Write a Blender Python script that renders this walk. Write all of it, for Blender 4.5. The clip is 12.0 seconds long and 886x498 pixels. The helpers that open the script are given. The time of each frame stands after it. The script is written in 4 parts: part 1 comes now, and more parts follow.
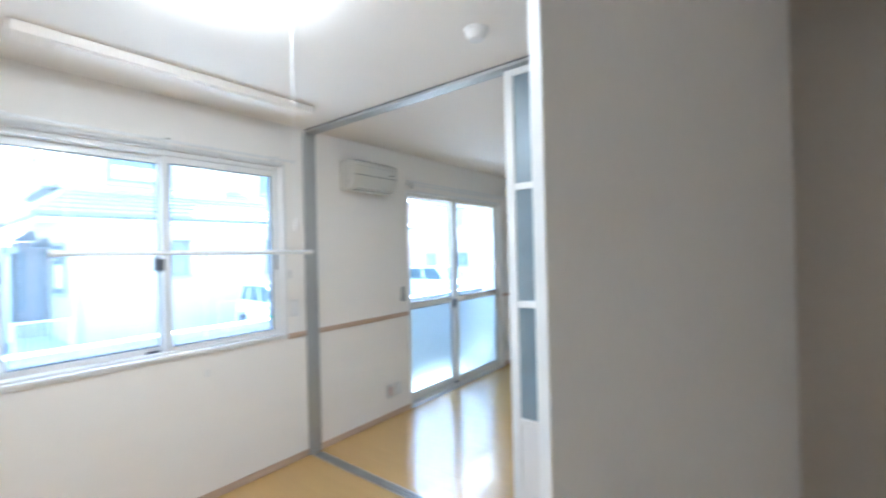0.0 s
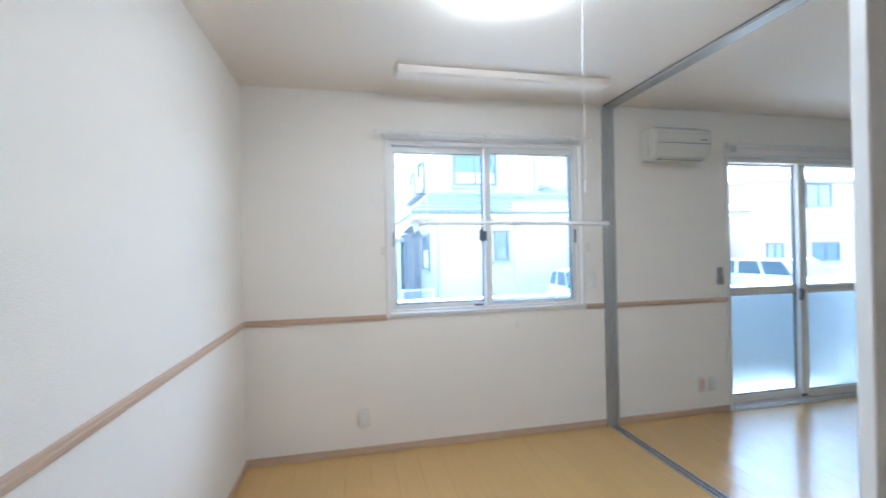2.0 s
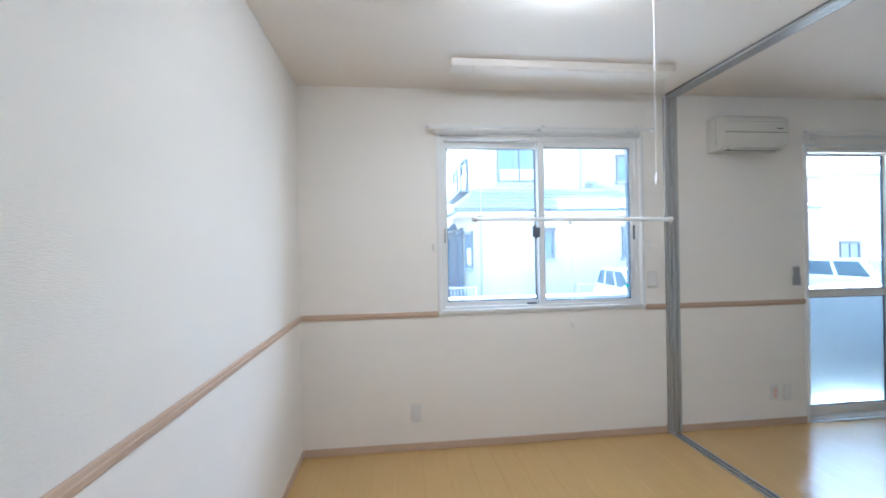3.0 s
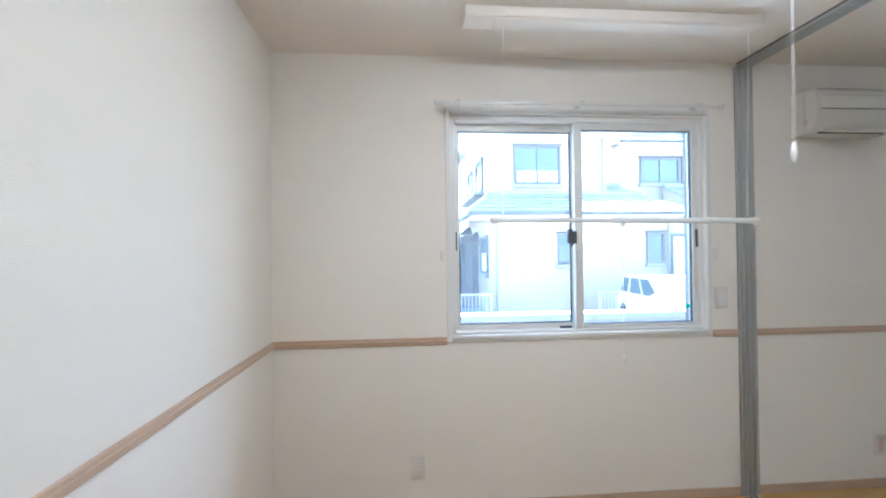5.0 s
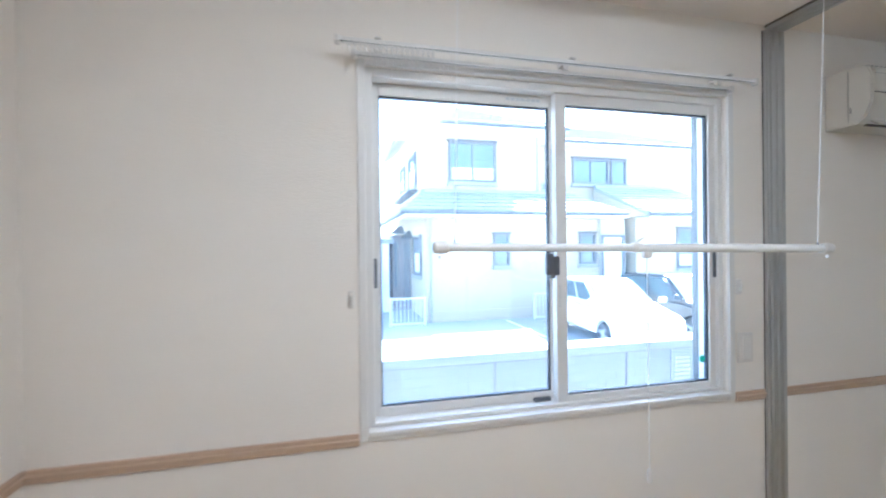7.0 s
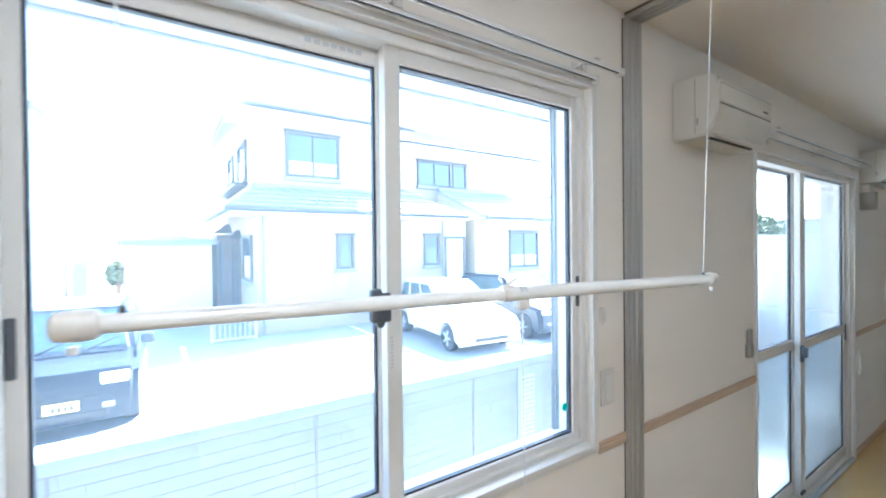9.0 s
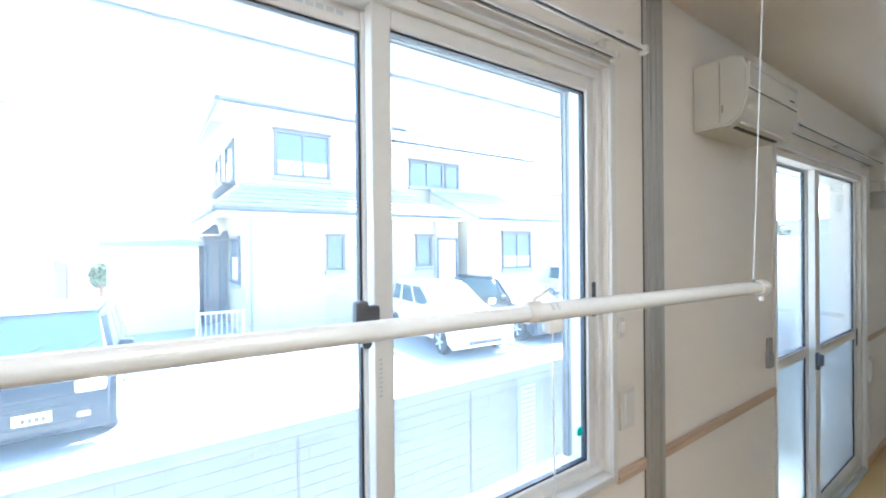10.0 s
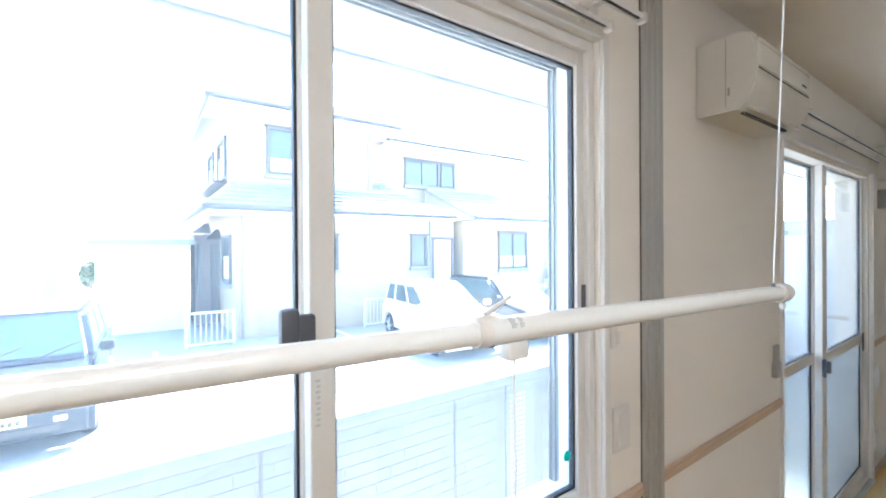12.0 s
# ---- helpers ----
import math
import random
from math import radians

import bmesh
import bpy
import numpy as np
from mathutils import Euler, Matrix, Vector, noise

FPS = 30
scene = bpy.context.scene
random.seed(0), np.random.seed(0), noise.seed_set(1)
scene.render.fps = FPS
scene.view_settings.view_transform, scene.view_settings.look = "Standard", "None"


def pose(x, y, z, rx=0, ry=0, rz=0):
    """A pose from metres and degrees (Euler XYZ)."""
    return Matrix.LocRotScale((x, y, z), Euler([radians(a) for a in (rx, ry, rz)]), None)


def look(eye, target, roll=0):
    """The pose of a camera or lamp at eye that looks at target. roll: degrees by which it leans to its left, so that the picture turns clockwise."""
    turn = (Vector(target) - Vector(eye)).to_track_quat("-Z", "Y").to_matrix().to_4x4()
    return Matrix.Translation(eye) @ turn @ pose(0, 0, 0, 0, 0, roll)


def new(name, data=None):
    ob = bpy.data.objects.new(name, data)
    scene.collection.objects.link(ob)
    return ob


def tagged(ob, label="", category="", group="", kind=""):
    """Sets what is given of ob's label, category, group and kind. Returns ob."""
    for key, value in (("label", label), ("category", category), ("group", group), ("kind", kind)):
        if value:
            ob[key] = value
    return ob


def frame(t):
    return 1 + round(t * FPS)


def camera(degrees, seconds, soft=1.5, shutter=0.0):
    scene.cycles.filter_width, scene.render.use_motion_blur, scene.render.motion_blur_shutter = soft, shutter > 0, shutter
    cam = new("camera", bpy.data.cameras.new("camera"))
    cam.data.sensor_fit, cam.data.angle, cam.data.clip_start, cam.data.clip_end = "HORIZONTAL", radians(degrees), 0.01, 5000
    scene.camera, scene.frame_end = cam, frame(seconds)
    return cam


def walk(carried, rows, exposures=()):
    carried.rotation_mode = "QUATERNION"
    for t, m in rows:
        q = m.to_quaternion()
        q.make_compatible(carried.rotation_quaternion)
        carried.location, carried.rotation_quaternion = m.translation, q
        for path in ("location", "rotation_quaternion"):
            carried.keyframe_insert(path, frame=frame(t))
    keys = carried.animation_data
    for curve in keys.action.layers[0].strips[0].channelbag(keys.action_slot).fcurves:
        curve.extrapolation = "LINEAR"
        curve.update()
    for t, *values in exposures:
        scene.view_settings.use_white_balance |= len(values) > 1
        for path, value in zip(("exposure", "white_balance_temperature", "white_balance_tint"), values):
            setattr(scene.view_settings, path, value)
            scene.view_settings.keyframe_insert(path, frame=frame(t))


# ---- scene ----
cam = camera(92.7, 12.0, soft=1.9, shutter=0.7)
EXPOSURES = [(0.0, 4.12, 4950, 4), (1.0, 3.85, 4950, 4), (2.5, 3.75, 4950, 5), (5.5, 3.68, 5150, 6), (6.5, 3.66, 5150, 7), (7.5, 3.65, 5000, 6),
             (9.5, 3.75, 5350, 5), (12.0, 3.78, 5650, 8)]
PATH = [
    (0, (0.261, 0.399, 1.479), (-0.970, 1.975, 1.486), -1.4),
    (0.5, (0.253, 0.387, 1.418), (-1.294, 1.655, 1.433), -1.6),
    (1, (0.318, 0.370, 1.368), (-1.444, 1.316, 1.392), -1.4),
    (1.5, (0.377, 0.387, 1.354), (-1.512, 1.044, 1.368), -1.2),
    (2, (0.395, 0.392, 1.339), (-1.561, 0.807, 1.344), -1.2),
    (2.5, (0.372, 0.362, 1.334), (-1.607, 0.653, 1.335), -1.1),
    (3, (0.348, 0.327, 1.332), (-1.640, 0.550, 1.331), -1.0),
    (5, (-0.239, 0.414, 1.358), (-2.233, 0.569, 1.377), -0.7),
    (5.5, (-0.453, 0.424, 1.409), (-2.444, 0.611, 1.407), -0.8),
    (6, (-0.662, 0.431, 1.439), (-2.653, 0.624, 1.451), -0.5),
    (6.5, (-0.866, 0.464, 1.465), (-2.844, 0.754, 1.471), -0.4),
    (7, (-1.088, 0.553, 1.503), (-3.033, 1.021, 1.499), -0.6),
    (7.5, (-1.252, 0.643, 1.521), (-3.150, 1.273, 1.522), -0.4),
    (7.7, (-1.315, 0.663, 1.532), (-3.178, 1.391, 1.528), -0.4),
    (9.3, (-1.618, 0.896, 1.582), (-3.263, 2.035, 1.571), -0.6),
    (9.5, (-1.650, 0.909, 1.578), (-3.292, 2.051, 1.570), -0.6),
    (10, (-1.733, 0.951, 1.582), (-3.370, 2.099, 1.571), -0.6),
    (10.5, (-1.753, 1.006, 1.585), (-3.388, 2.157, 1.573), -0.6),
    (11, (-1.761, 1.051, 1.580), (-3.395, 2.204, 1.571), -0.5),
    (11.5, (-1.801, 1.084, 1.575), (-3.434, 2.239, 1.563), -0.4),
    (12, (-1.818, 1.100, 1.574), (-3.448, 2.258, 1.563), -0.4),
]
walk(cam, [(t, look(eye, target, roll)) for t, eye, target, roll in PATH], EXPOSURES)

# ---- world, sun and exposure ----
SUN_WAY = Vector((-0.25, 0.62, 0.74)).normalized()
world = bpy.data.worlds.new("sky")
scene.world = world
world.use_nodes = True
wn = world.node_tree
sky = wn.nodes.new("ShaderNodeTexSky")
sky.sky_type, sky.sun_disc = "NISHITA", False
sky.sun_elevation = math.asin(SUN_WAY.z)
sky.sun_rotation = math.atan2(SUN_WAY.x, SUN_WAY.y)
sky.dust_density = 2.0
wn.nodes["Background"].inputs[1].default_value = 0.13
wn.links.new(sky.outputs[0], wn.nodes["Background"].inputs[0])
sun = new("sun", bpy.data.lights.new("sun", "SUN"))
sun.data.energy, sun.data.angle, sun.data.color = 5.0, radians(0.5), (1.0, 0.95, 0.88)
sun.matrix_world = look(SUN_WAY * 60, (0, 0, 0))
LAMP_GLOW = 2.3


# ---- materials ----
def mat(name, col, rough=0.5, metal=0.0, var=0.06, scale=6.0, bump=0.0, bscale=150.0, fine=0.03, coat=0.0, stretch=(1, 1, 1), vary=0.0, spec=0.5):
    """A painted or natural surface with variation at two scales, fine relief and, for pieces, a tint of their own."""
    m = bpy.data.materials.new(name)
    m.use_nodes = True
    t = m.node_tree
    b = t.nodes["Principled BSDF"]
    b.inputs["Metallic"].default_value = metal
    b.inputs["Coat Weight"].default_value = coat
    b.inputs["Specular IOR Level"].default_value = spec
    co = t.nodes.new("ShaderNodeTexCoord")
    mp = t.nodes.new("ShaderNodeMapping")
    mp.inputs["Scale"].default_value = stretch
    t.links.new(co.outputs["Object"], mp.inputs[0])
    n1, n2 = t.nodes.new("ShaderNodeTexNoise"), t.nodes.new("ShaderNodeTexNoise")
    n1.inputs["Scale"].default_value, n2.inputs["Scale"].default_value = scale, bscale
    n1.inputs["Detail"].default_value, n2.inputs["Detail"].default_value = 5, 3
    for n in (n1, n2):
        t.links.new(mp.outputs[0], n.inputs["Vector"])
    lo, hi = [c * (1 - var) for c in col], [min(1, c * (1 + var)) for c in col]
    mix = t.nodes.new("ShaderNodeMix")
    mix.data_type = "RGBA"
    mix.inputs["A"].default_value, mix.inputs["B"].default_value = (*lo, 1), (*hi, 1)
    t.links.new(n1.outputs[0], mix.inputs["Factor"])
    hsv = t.nodes.new("ShaderNodeHueSaturation")
    t.links.new(mix.outputs["Result"], hsv.inputs["Color"])
    val = t.nodes.new("ShaderNodeMath")
    val.operation = "MULTIPLY_ADD"
    val.inputs[1].default_value, val.inputs[2].default_value = fine * 2, 1 - fine
    t.links.new(n2.outputs[0], val.inputs[0])
    last = val
    if vary:
        info = t.nodes.new("ShaderNodeObjectInfo")
        add = t.nodes.new("ShaderNodeMath")
        add.operation = "MULTIPLY_ADD"
        add.inputs[1].default_value, add.inputs[2].default_value = vary * 2, 1 - vary
        t.links.new(info.outputs["Random"], add.inputs[0])
        mul = t.nodes.new("ShaderNodeMath")
        mul.operation = "MULTIPLY"
        t.links.new(add.outputs[0], mul.inputs[0])
        t.links.new(val.outputs[0], mul.inputs[1])
        last = mul
    t.links.new(last.outputs[0], hsv.inputs["Value"])
    t.links.new(hsv.outputs[0], b.inputs["Base Color"])
    r = t.nodes.new("ShaderNodeMapRange")
    r.inputs["To Min"].default_value, r.inputs["To Max"].default_value = max(0, rough - 0.06), min(1, rough + 0.06)
    t.links.new(n1.outputs[0], r.inputs[0])
    t.links.new(r.outputs[0], b.inputs["Roughness"])
    if bump:
        bp = t.nodes.new("ShaderNodeBump")
        bp.inputs["Strength"].default_value, bp.inputs["Distance"].default_value = bump, 0.002
        t.links.new(n2.outputs[0], bp.inputs["Height"])
        t.links.new(bp.outputs[0], b.inputs["Normal"])
    return m


def glass_mat(name, tint=(0.97, 0.99, 0.985), film=0.0, gloss=0.01):
    """Window glass: straight through, with a mirror gloss that grows at a slant. film: a thin, uneven pale layer, for
    glare haze on windows and milkiness in acrylic.
    """
    m = bpy.data.materials.new(name)
    m.use_nodes = True
    t = m.node_tree
    t.nodes.remove(t.nodes["Principled BSDF"])
    tr, gl, mx, fr = (t.nodes.new(k) for k in ("ShaderNodeBsdfTransparent", "ShaderNodeBsdfGlossy", "ShaderNodeMixShader", "ShaderNodeLayerWeight"))
    tr.inputs[0].default_value = (*tint, 1)
    gl.inputs["Roughness"].default_value = gloss
    fr.inputs[0].default_value = 0.5
    p5, sc = t.nodes.new("ShaderNodeMath"), t.nodes.new("ShaderNodeMath")
    p5.operation, sc.operation = "POWER", "MULTIPLY_ADD"
    p5.inputs[1].default_value, sc.inputs[1].default_value, sc.inputs[2].default_value = 5.0, 0.96, 0.04
    t.links.new(fr.outputs["Facing"], p5.inputs[0])
    t.links.new(p5.outputs[0], sc.inputs[0])
    t.links.new(sc.outputs[0], mx.inputs[0])
    tl, dm, dn, dr = (t.nodes.new(k) for k in ("ShaderNodeBsdfTranslucent", "ShaderNodeMixShader", "ShaderNodeTexNoise", "ShaderNodeMapRange"))
    tl.inputs[0].default_value = (0.78, 0.91, 1.0, 1)
    dn.inputs["Scale"].default_value, dn.inputs["Detail"].default_value = 3.0, 4
    dr.inputs["To Min"].default_value, dr.inputs["To Max"].default_value = film * 0.75, film * 1.25
    t.links.new(dn.outputs[0], dr.inputs[0])
    t.links.new(dr.outputs[0], dm.inputs[0])
    t.links.new(tr.outputs[0], dm.inputs[1])
    t.links.new(tl.outputs[0], dm.inputs[2])
    t.links.new(dm.outputs[0], mx.inputs[1])
    t.links.new(gl.outputs[0], mx.inputs[2])
    t.links.new(mx.outputs[0], t.nodes["Material Output"].inputs[0])
    return m


def frosted_mat(name, tint, rough):
    m = bpy.data.materials.new(name)
    m.use_nodes = True
    t = m.node_tree
    b = t.nodes["Principled BSDF"]
    b.inputs["Base Color"].default_value = (*tint, 1)
    b.inputs["Transmission Weight"].default_value = 1.0
    b.inputs["IOR"].default_value = 1.45
    n = t.nodes.new("ShaderNodeTexNoise")
    n.inputs["Scale"].default_value = 400
    r = t.nodes.new("ShaderNodeMapRange")
    r.inputs["To Min"].default_value, r.inputs["To Max"].default_value = rough - 0.05, rough + 0.05
    t.links.new(n.outputs[0], r.inputs[0])
    t.links.new(r.outputs[0], b.inputs["Roughness"])
    b.inputs["Coat Weight"].default_value, b.inputs["Coat Roughness"].default_value = 1.0, 0.02
    return m


def glow_mat(name, col, strength):
    m = bpy.data.materials.new(name)
    m.use_nodes = True
    b = m.node_tree.nodes["Principled BSDF"]
    b.inputs["Base Color"].default_value = (0.85, 0.85, 0.85, 1)
    b.inputs["Emission Color"].default_value = (*col, 1)
    b.inputs["Emission Strength"].default_value = strength
    return m


WALLPAPER = mat("wallpaper", (0.87, 0.81, 0.735), 0.75, var=0.02, scale=1.5, bump=0.6, bscale=55, fine=0.012, spec=0.3, stretch=(1, 1, 7))
CEILING = mat("ceiling_paper", (0.86, 0.785, 0.70), 0.8, var=0.015, scale=1.2, bump=0.7, bscale=110, fine=0.015, spec=0.3)
TRIM = mat("oak_trim", (0.56, 0.40, 0.28), 0.45, var=0.12, scale=9, bump=0.1, bscale=90, fine=0.05, stretch=(6, 0.5, 6))
TRIM_X = mat("oak_trim_long", (0.56, 0.40, 0.28), 0.45, var=0.12, scale=9, bump=0.1, bscale=90, fine=0.05, stretch=(0.5, 6, 6))
FLOOR = mat("oak_floor", (0.57, 0.365, 0.135), 0.24, var=0.07, scale=4, bscale=40, fine=0.03, stretch=(0.5, 8, 1), vary=0.012, coat=0.2)
UNDER = mat("floor_joint", (0.50, 0.32, 0.12), 0.8)
VINYL = mat("white_vinyl", (0.78, 0.75, 0.71), 0.35, var=0.02, scale=4)
CREAM = mat("cream_aluminium", (0.70, 0.65, 0.58), 0.4, var=0.03, scale=5)
ALU = mat("grey_aluminium", (0.50, 0.49, 0.465), 0.40, metal=0.5, var=0.05, scale=12, stretch=(1, 1, 0.1))
GROOVE = mat("dark_groove", (0.13, 0.125, 0.115), 0.5, metal=0.3, var=0.05)
ALU_DARK = mat("dark_channel", (0.26, 0.265, 0.27), 0.5, metal=0.5, var=0.05)
RUBBER = mat("black_gasket", (0.02, 0.022, 0.03), 0.5)
LATCH = mat("black_latch", (0.10, 0.105, 0.12), 0.35)
PLASTIC = mat("white_plastic", (0.75, 0.71, 0.66), 0.35, var=0.02)
AC_WHITE = mat("ivory_plastic", (0.68, 0.64, 0.57), 0.4, var=0.02, scale=3)
DARK = mat("dark_slot", (0.05, 0.048, 0.045), 0.6)
GREYBOX = mat("grey_plastic", (0.36, 0.34, 0.32), 0.45)
PINK = mat("pink_plastic", (0.74, 0.50, 0.43), 0.45)
ROD = mat("white_rod", (0.84, 0.83, 0.80), 0.22, var=0.015, coat=0.4)
CORD = mat("white_cord", (0.85, 0.84, 0.82), 0.7, bump=0.3, bscale=900)
CHROME = mat("chrome", (0.75, 0.75, 0.74), 0.15, metal=1.0, var=0.02)
LEAF = mat("white_door", (0.87, 0.85, 0.82), 0.5, var=0.02, scale=3, bump=0.1, bscale=120, stretch=(1, 1, 0.2))
GREEN = mat("green_sticker", (0.02, 0.62, 0.48), 0.5)
INK = mat("grey_print", (0.58, 0.59, 0.6), 0.6)
# The film on both window glasses puts bluish glare haze into the material.
GLASS = glass_mat("window_glass", film=0.05)
FROST = frosted_mat("frosted_glass", (0.60, 0.74, 0.81), 0.30)
DOOR_GLASS = glass_mat("garden_door_glass", film=0.03)
ACRYLIC = glass_mat("panel_acrylic", (0.86, 0.85, 0.84), film=0.35, gloss=0.35)
GLOW = glow_mat("lamp_diffuser", (1.0, 0.955, 0.89), LAMP_GLOW)
STUCCO = mat("cream_stucco", (0.47, 0.38, 0.25), 0.85, var=0.06, scale=1.2, bump=0.4, bscale=60)
STUCCO_GREY = mat("pale_siding", (0.42, 0.43, 0.44), 0.8, var=0.06, scale=1.2)
STUCCO_PINK = mat("pinkish_stucco", (0.44, 0.37, 0.34), 0.85, var=0.06, scale=1.2, bump=0.4, bscale=60)
ROOF = mat("grey_roof_tile", (0.29, 0.29, 0.30), 0.6, var=0.2, scale=3, fine=0.12, bscale=20)
ROOF_RED = mat("red_brown_roof", (0.36, 0.20, 0.16), 0.6, var=0.15, scale=3)
BROWN = mat("dark_brown_frame", (0.11, 0.10, 0.095), 0.45)
GUTTER = mat("grey_gutter", (0.28, 0.27, 0.26), 0.45)
GUTTER_DARK = mat("dark_roof_gutter", (0.10, 0.10, 0.105), 0.45)
BRICK_FACE = mat("brown_brick_facing", (0.20, 0.165, 0.15), 0.9, var=0.25, scale=9, bump=0.5, bscale=40, fine=0.12, stretch=(1, 1, 3))
SOFFIT = mat("white_soffit", (0.72, 0.72, 0.70), 0.7, var=0.03)
# Darker, bluer copy of the soffit white: the eave's shade put into the colour.
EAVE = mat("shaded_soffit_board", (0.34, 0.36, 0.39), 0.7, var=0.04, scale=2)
FARGLASS = mat("far_window_glass", (0.10, 0.14, 0.16), 0.05, var=0.2, spec=0.8)
CURTAIN = mat("pale_curtain", (0.70, 0.68, 0.62), 0.9, var=0.1, scale=4, stretch=(1, 10, 0.3))
LOT = mat("pale_concrete", (0.29, 0.29, 0.285), 0.9, var=0.12, scale=0.6, bump=0.4, bscale=30, fine=0.08)
VERANDA = mat("pale_veranda_floor", (0.45, 0.45, 0.44), 0.8, var=0.1, scale=1.5, bump=0.3, bscale=60, fine=0.06)
BLOCK = mat("grey_block", (0.38, 0.395, 0.41), 0.85, var=0.06, scale=5, bump=0.4, bscale=90, vary=0.02)
MORTAR = mat("block_joint", (0.355, 0.37, 0.385), 0.9, var=0.1)
CAP = mat("pale_coping", (0.38, 0.40, 0.42), 0.6, var=0.05)
STEEL = mat("white_steel", (0.62, 0.62, 0.61), 0.4)
WHITE_PAINT = mat("white_car_paint", (0.78, 0.76, 0.70), 0.2, coat=1.0, var=0.01)
SILVER_PAINT = mat("pearl_car_paint", (0.72, 0.74, 0.75), 0.2, coat=1.0, var=0.01)
BLACK_PAINT = mat("black_car_paint", (0.025, 0.03, 0.04), 0.25, coat=0.25, spec=0.3, var=0.05)
CAR_GLASS = mat("car_glass", (0.05, 0.08, 0.09), -0.045, spec=0.15)
TYRE = mat("tyre_rubber", (0.025, 0.025, 0.026), 0.85)
RIM = mat("alloy_rim", (0.55, 0.56, 0.57), 0.3, metal=0.8)
LAMP_CLEAR = mat("lamp_lens", (0.75, 0.76, 0.76), 0.1, coat=1.0)
PLATE_YELLOW = mat("plate_yellow", (0.78, 0.62, 0.20), 0.5)
BARK = mat("bark", (0.16, 0.11, 0.08), 0.9, var=0.3, bump=0.5, bscale=40)
FOLIAGE = mat("foliage", (0.09, 0.12, 0.055), 0.6, var=0.5, scale=3)


# ---- building helpers ----
ORIGIN = {}


def box(bm, x0, x1, y0, y1, z0, z1, bevel=0.0, seg=2):
    r = bmesh.ops.create_cube(bm, size=1)
    for v in r["verts"]:
        v.co = Vector(((x0 + x1) / 2 + v.co.x * (x1 - x0), (y0 + y1) / 2 + v.co.y * (y1 - y0), (z0 + z1) / 2 + v.co.z * (z1 - z0)))
    if bevel:
        es = list({e for v in r["verts"] for e in v.link_edges})
        bmesh.ops.bevel(bm, geom=es, offset=bevel, segments=seg, affect="EDGES", profile=0.5)
    return bm


def tube(bm, a, b, r, seg=14, r2=None):
    a, b = Vector(a), Vector(b)
    way = b - a
    m = Matrix.Translation((a + b) / 2) @ way.to_track_quat("Z", "Y").to_matrix().to_4x4()
    bmesh.ops.create_cone(bm, cap_ends=True, segments=seg, radius1=r, radius2=r if r2 is None else r2, depth=way.length, matrix=m)
    return bm


def prism(bm, outline, y0, y1):
    """A solid with the outline (x, z), from y0 to y1."""
    a = [bm.verts.new((x, y0, z)) for x, z in outline]
    b = [bm.verts.new((x, y1, z)) for x, z in outline]
    faces = [bm.faces.new(a), bm.faces.new(list(reversed(b)))]
    n = len(a)
    for i in range(n):
        faces.append(bm.faces.new((a[(i + 1) % n], a[i], b[i], b[(i + 1) % n])))
    bmesh.ops.recalc_face_normals(bm, faces=faces)
    return bm


def lathe(bm, outline, centre, seg=40, axis="Z"):
    """Turns the outline (radius, height) about an upright axis, or about y."""
    rings = []
    for r, h in outline:
        ring = []
        for k in range(seg):
            a = 2 * math.pi * k / seg
            p = Vector((r * math.cos(a), r * math.sin(a), h))
            if axis == "Y":
                p = Vector((p.x, h, p.y))
            ring.append(bm.verts.new(p + Vector(centre)))
        rings.append(ring)
    for p, q in zip(rings, rings[1:]):
        for k in range(seg):
            bm.faces.new((p[k], p[(k + 1) % seg], q[(k + 1) % seg], q[k]))
    for ring in (rings[0], rings[-1]):
        bm.faces.new(ring)
    bmesh.ops.recalc_face_normals(bm, faces=bm.faces)
    return bm


def smooth(me, limit=35):
    for p in me.polygons:
        p.use_smooth = True
    me.set_sharp_from_angle(angle=radians(limit))


def mesh_of(name, bm, material):
    me = bpy.data.meshes.new(name)
    bm.to_mesh(me)
    bm.free()
    me.materials.append(material)
    smooth(me)
    return me


def thing(name, base, label, category, group="", kind=""):
    ob = new(name)
    ob.empty_display_size = 0.1
    ob.location = base
    ORIGIN[ob.name] = Vector(base)
    return tagged(ob, label, category, group, kind)


def part(name, bm, material, parent, label=""):
    """Links a bmesh, laid out in the world, as one mesh under a thing or a part."""
    at = ORIGIN[parent.name]
    for v in bm.verts:
        v.co -= at
    ob = new(name, mesh_of(name, bm, material))
    ob.parent = parent
    ORIGIN[ob.name] = at
    return tagged(ob, label)


def solid(name, bm, material, label="", category="", group="", kind="", base=(0, 0, 0)):
    for v in bm.verts:
        v.co -= Vector(base)
    ob = new(name, mesh_of(name, bm, material))
    ob.location = base
    ORIGIN[ob.name] = Vector(base)
    return tagged(ob, label, category, group, kind)


def nb():
    return bmesh.new()


# ---- plan ----
WX = -2.46            # room face of the window wall
WO = -2.62            # its outer face
SY, NY = -0.29, 6.30  # side walls
TOP = 2.40
PY0, PY1 = 2.228, 2.323   # line of the sliding partition
BACK = 1.15
WIN = (0.632, 2.044, 0.918, 2.092)     # y0 y1 z0 z1 of the low window's opening
FDR = (3.352, 5.052, 0.0, 2.040)      # garden door's opening
GROUND = -0.72

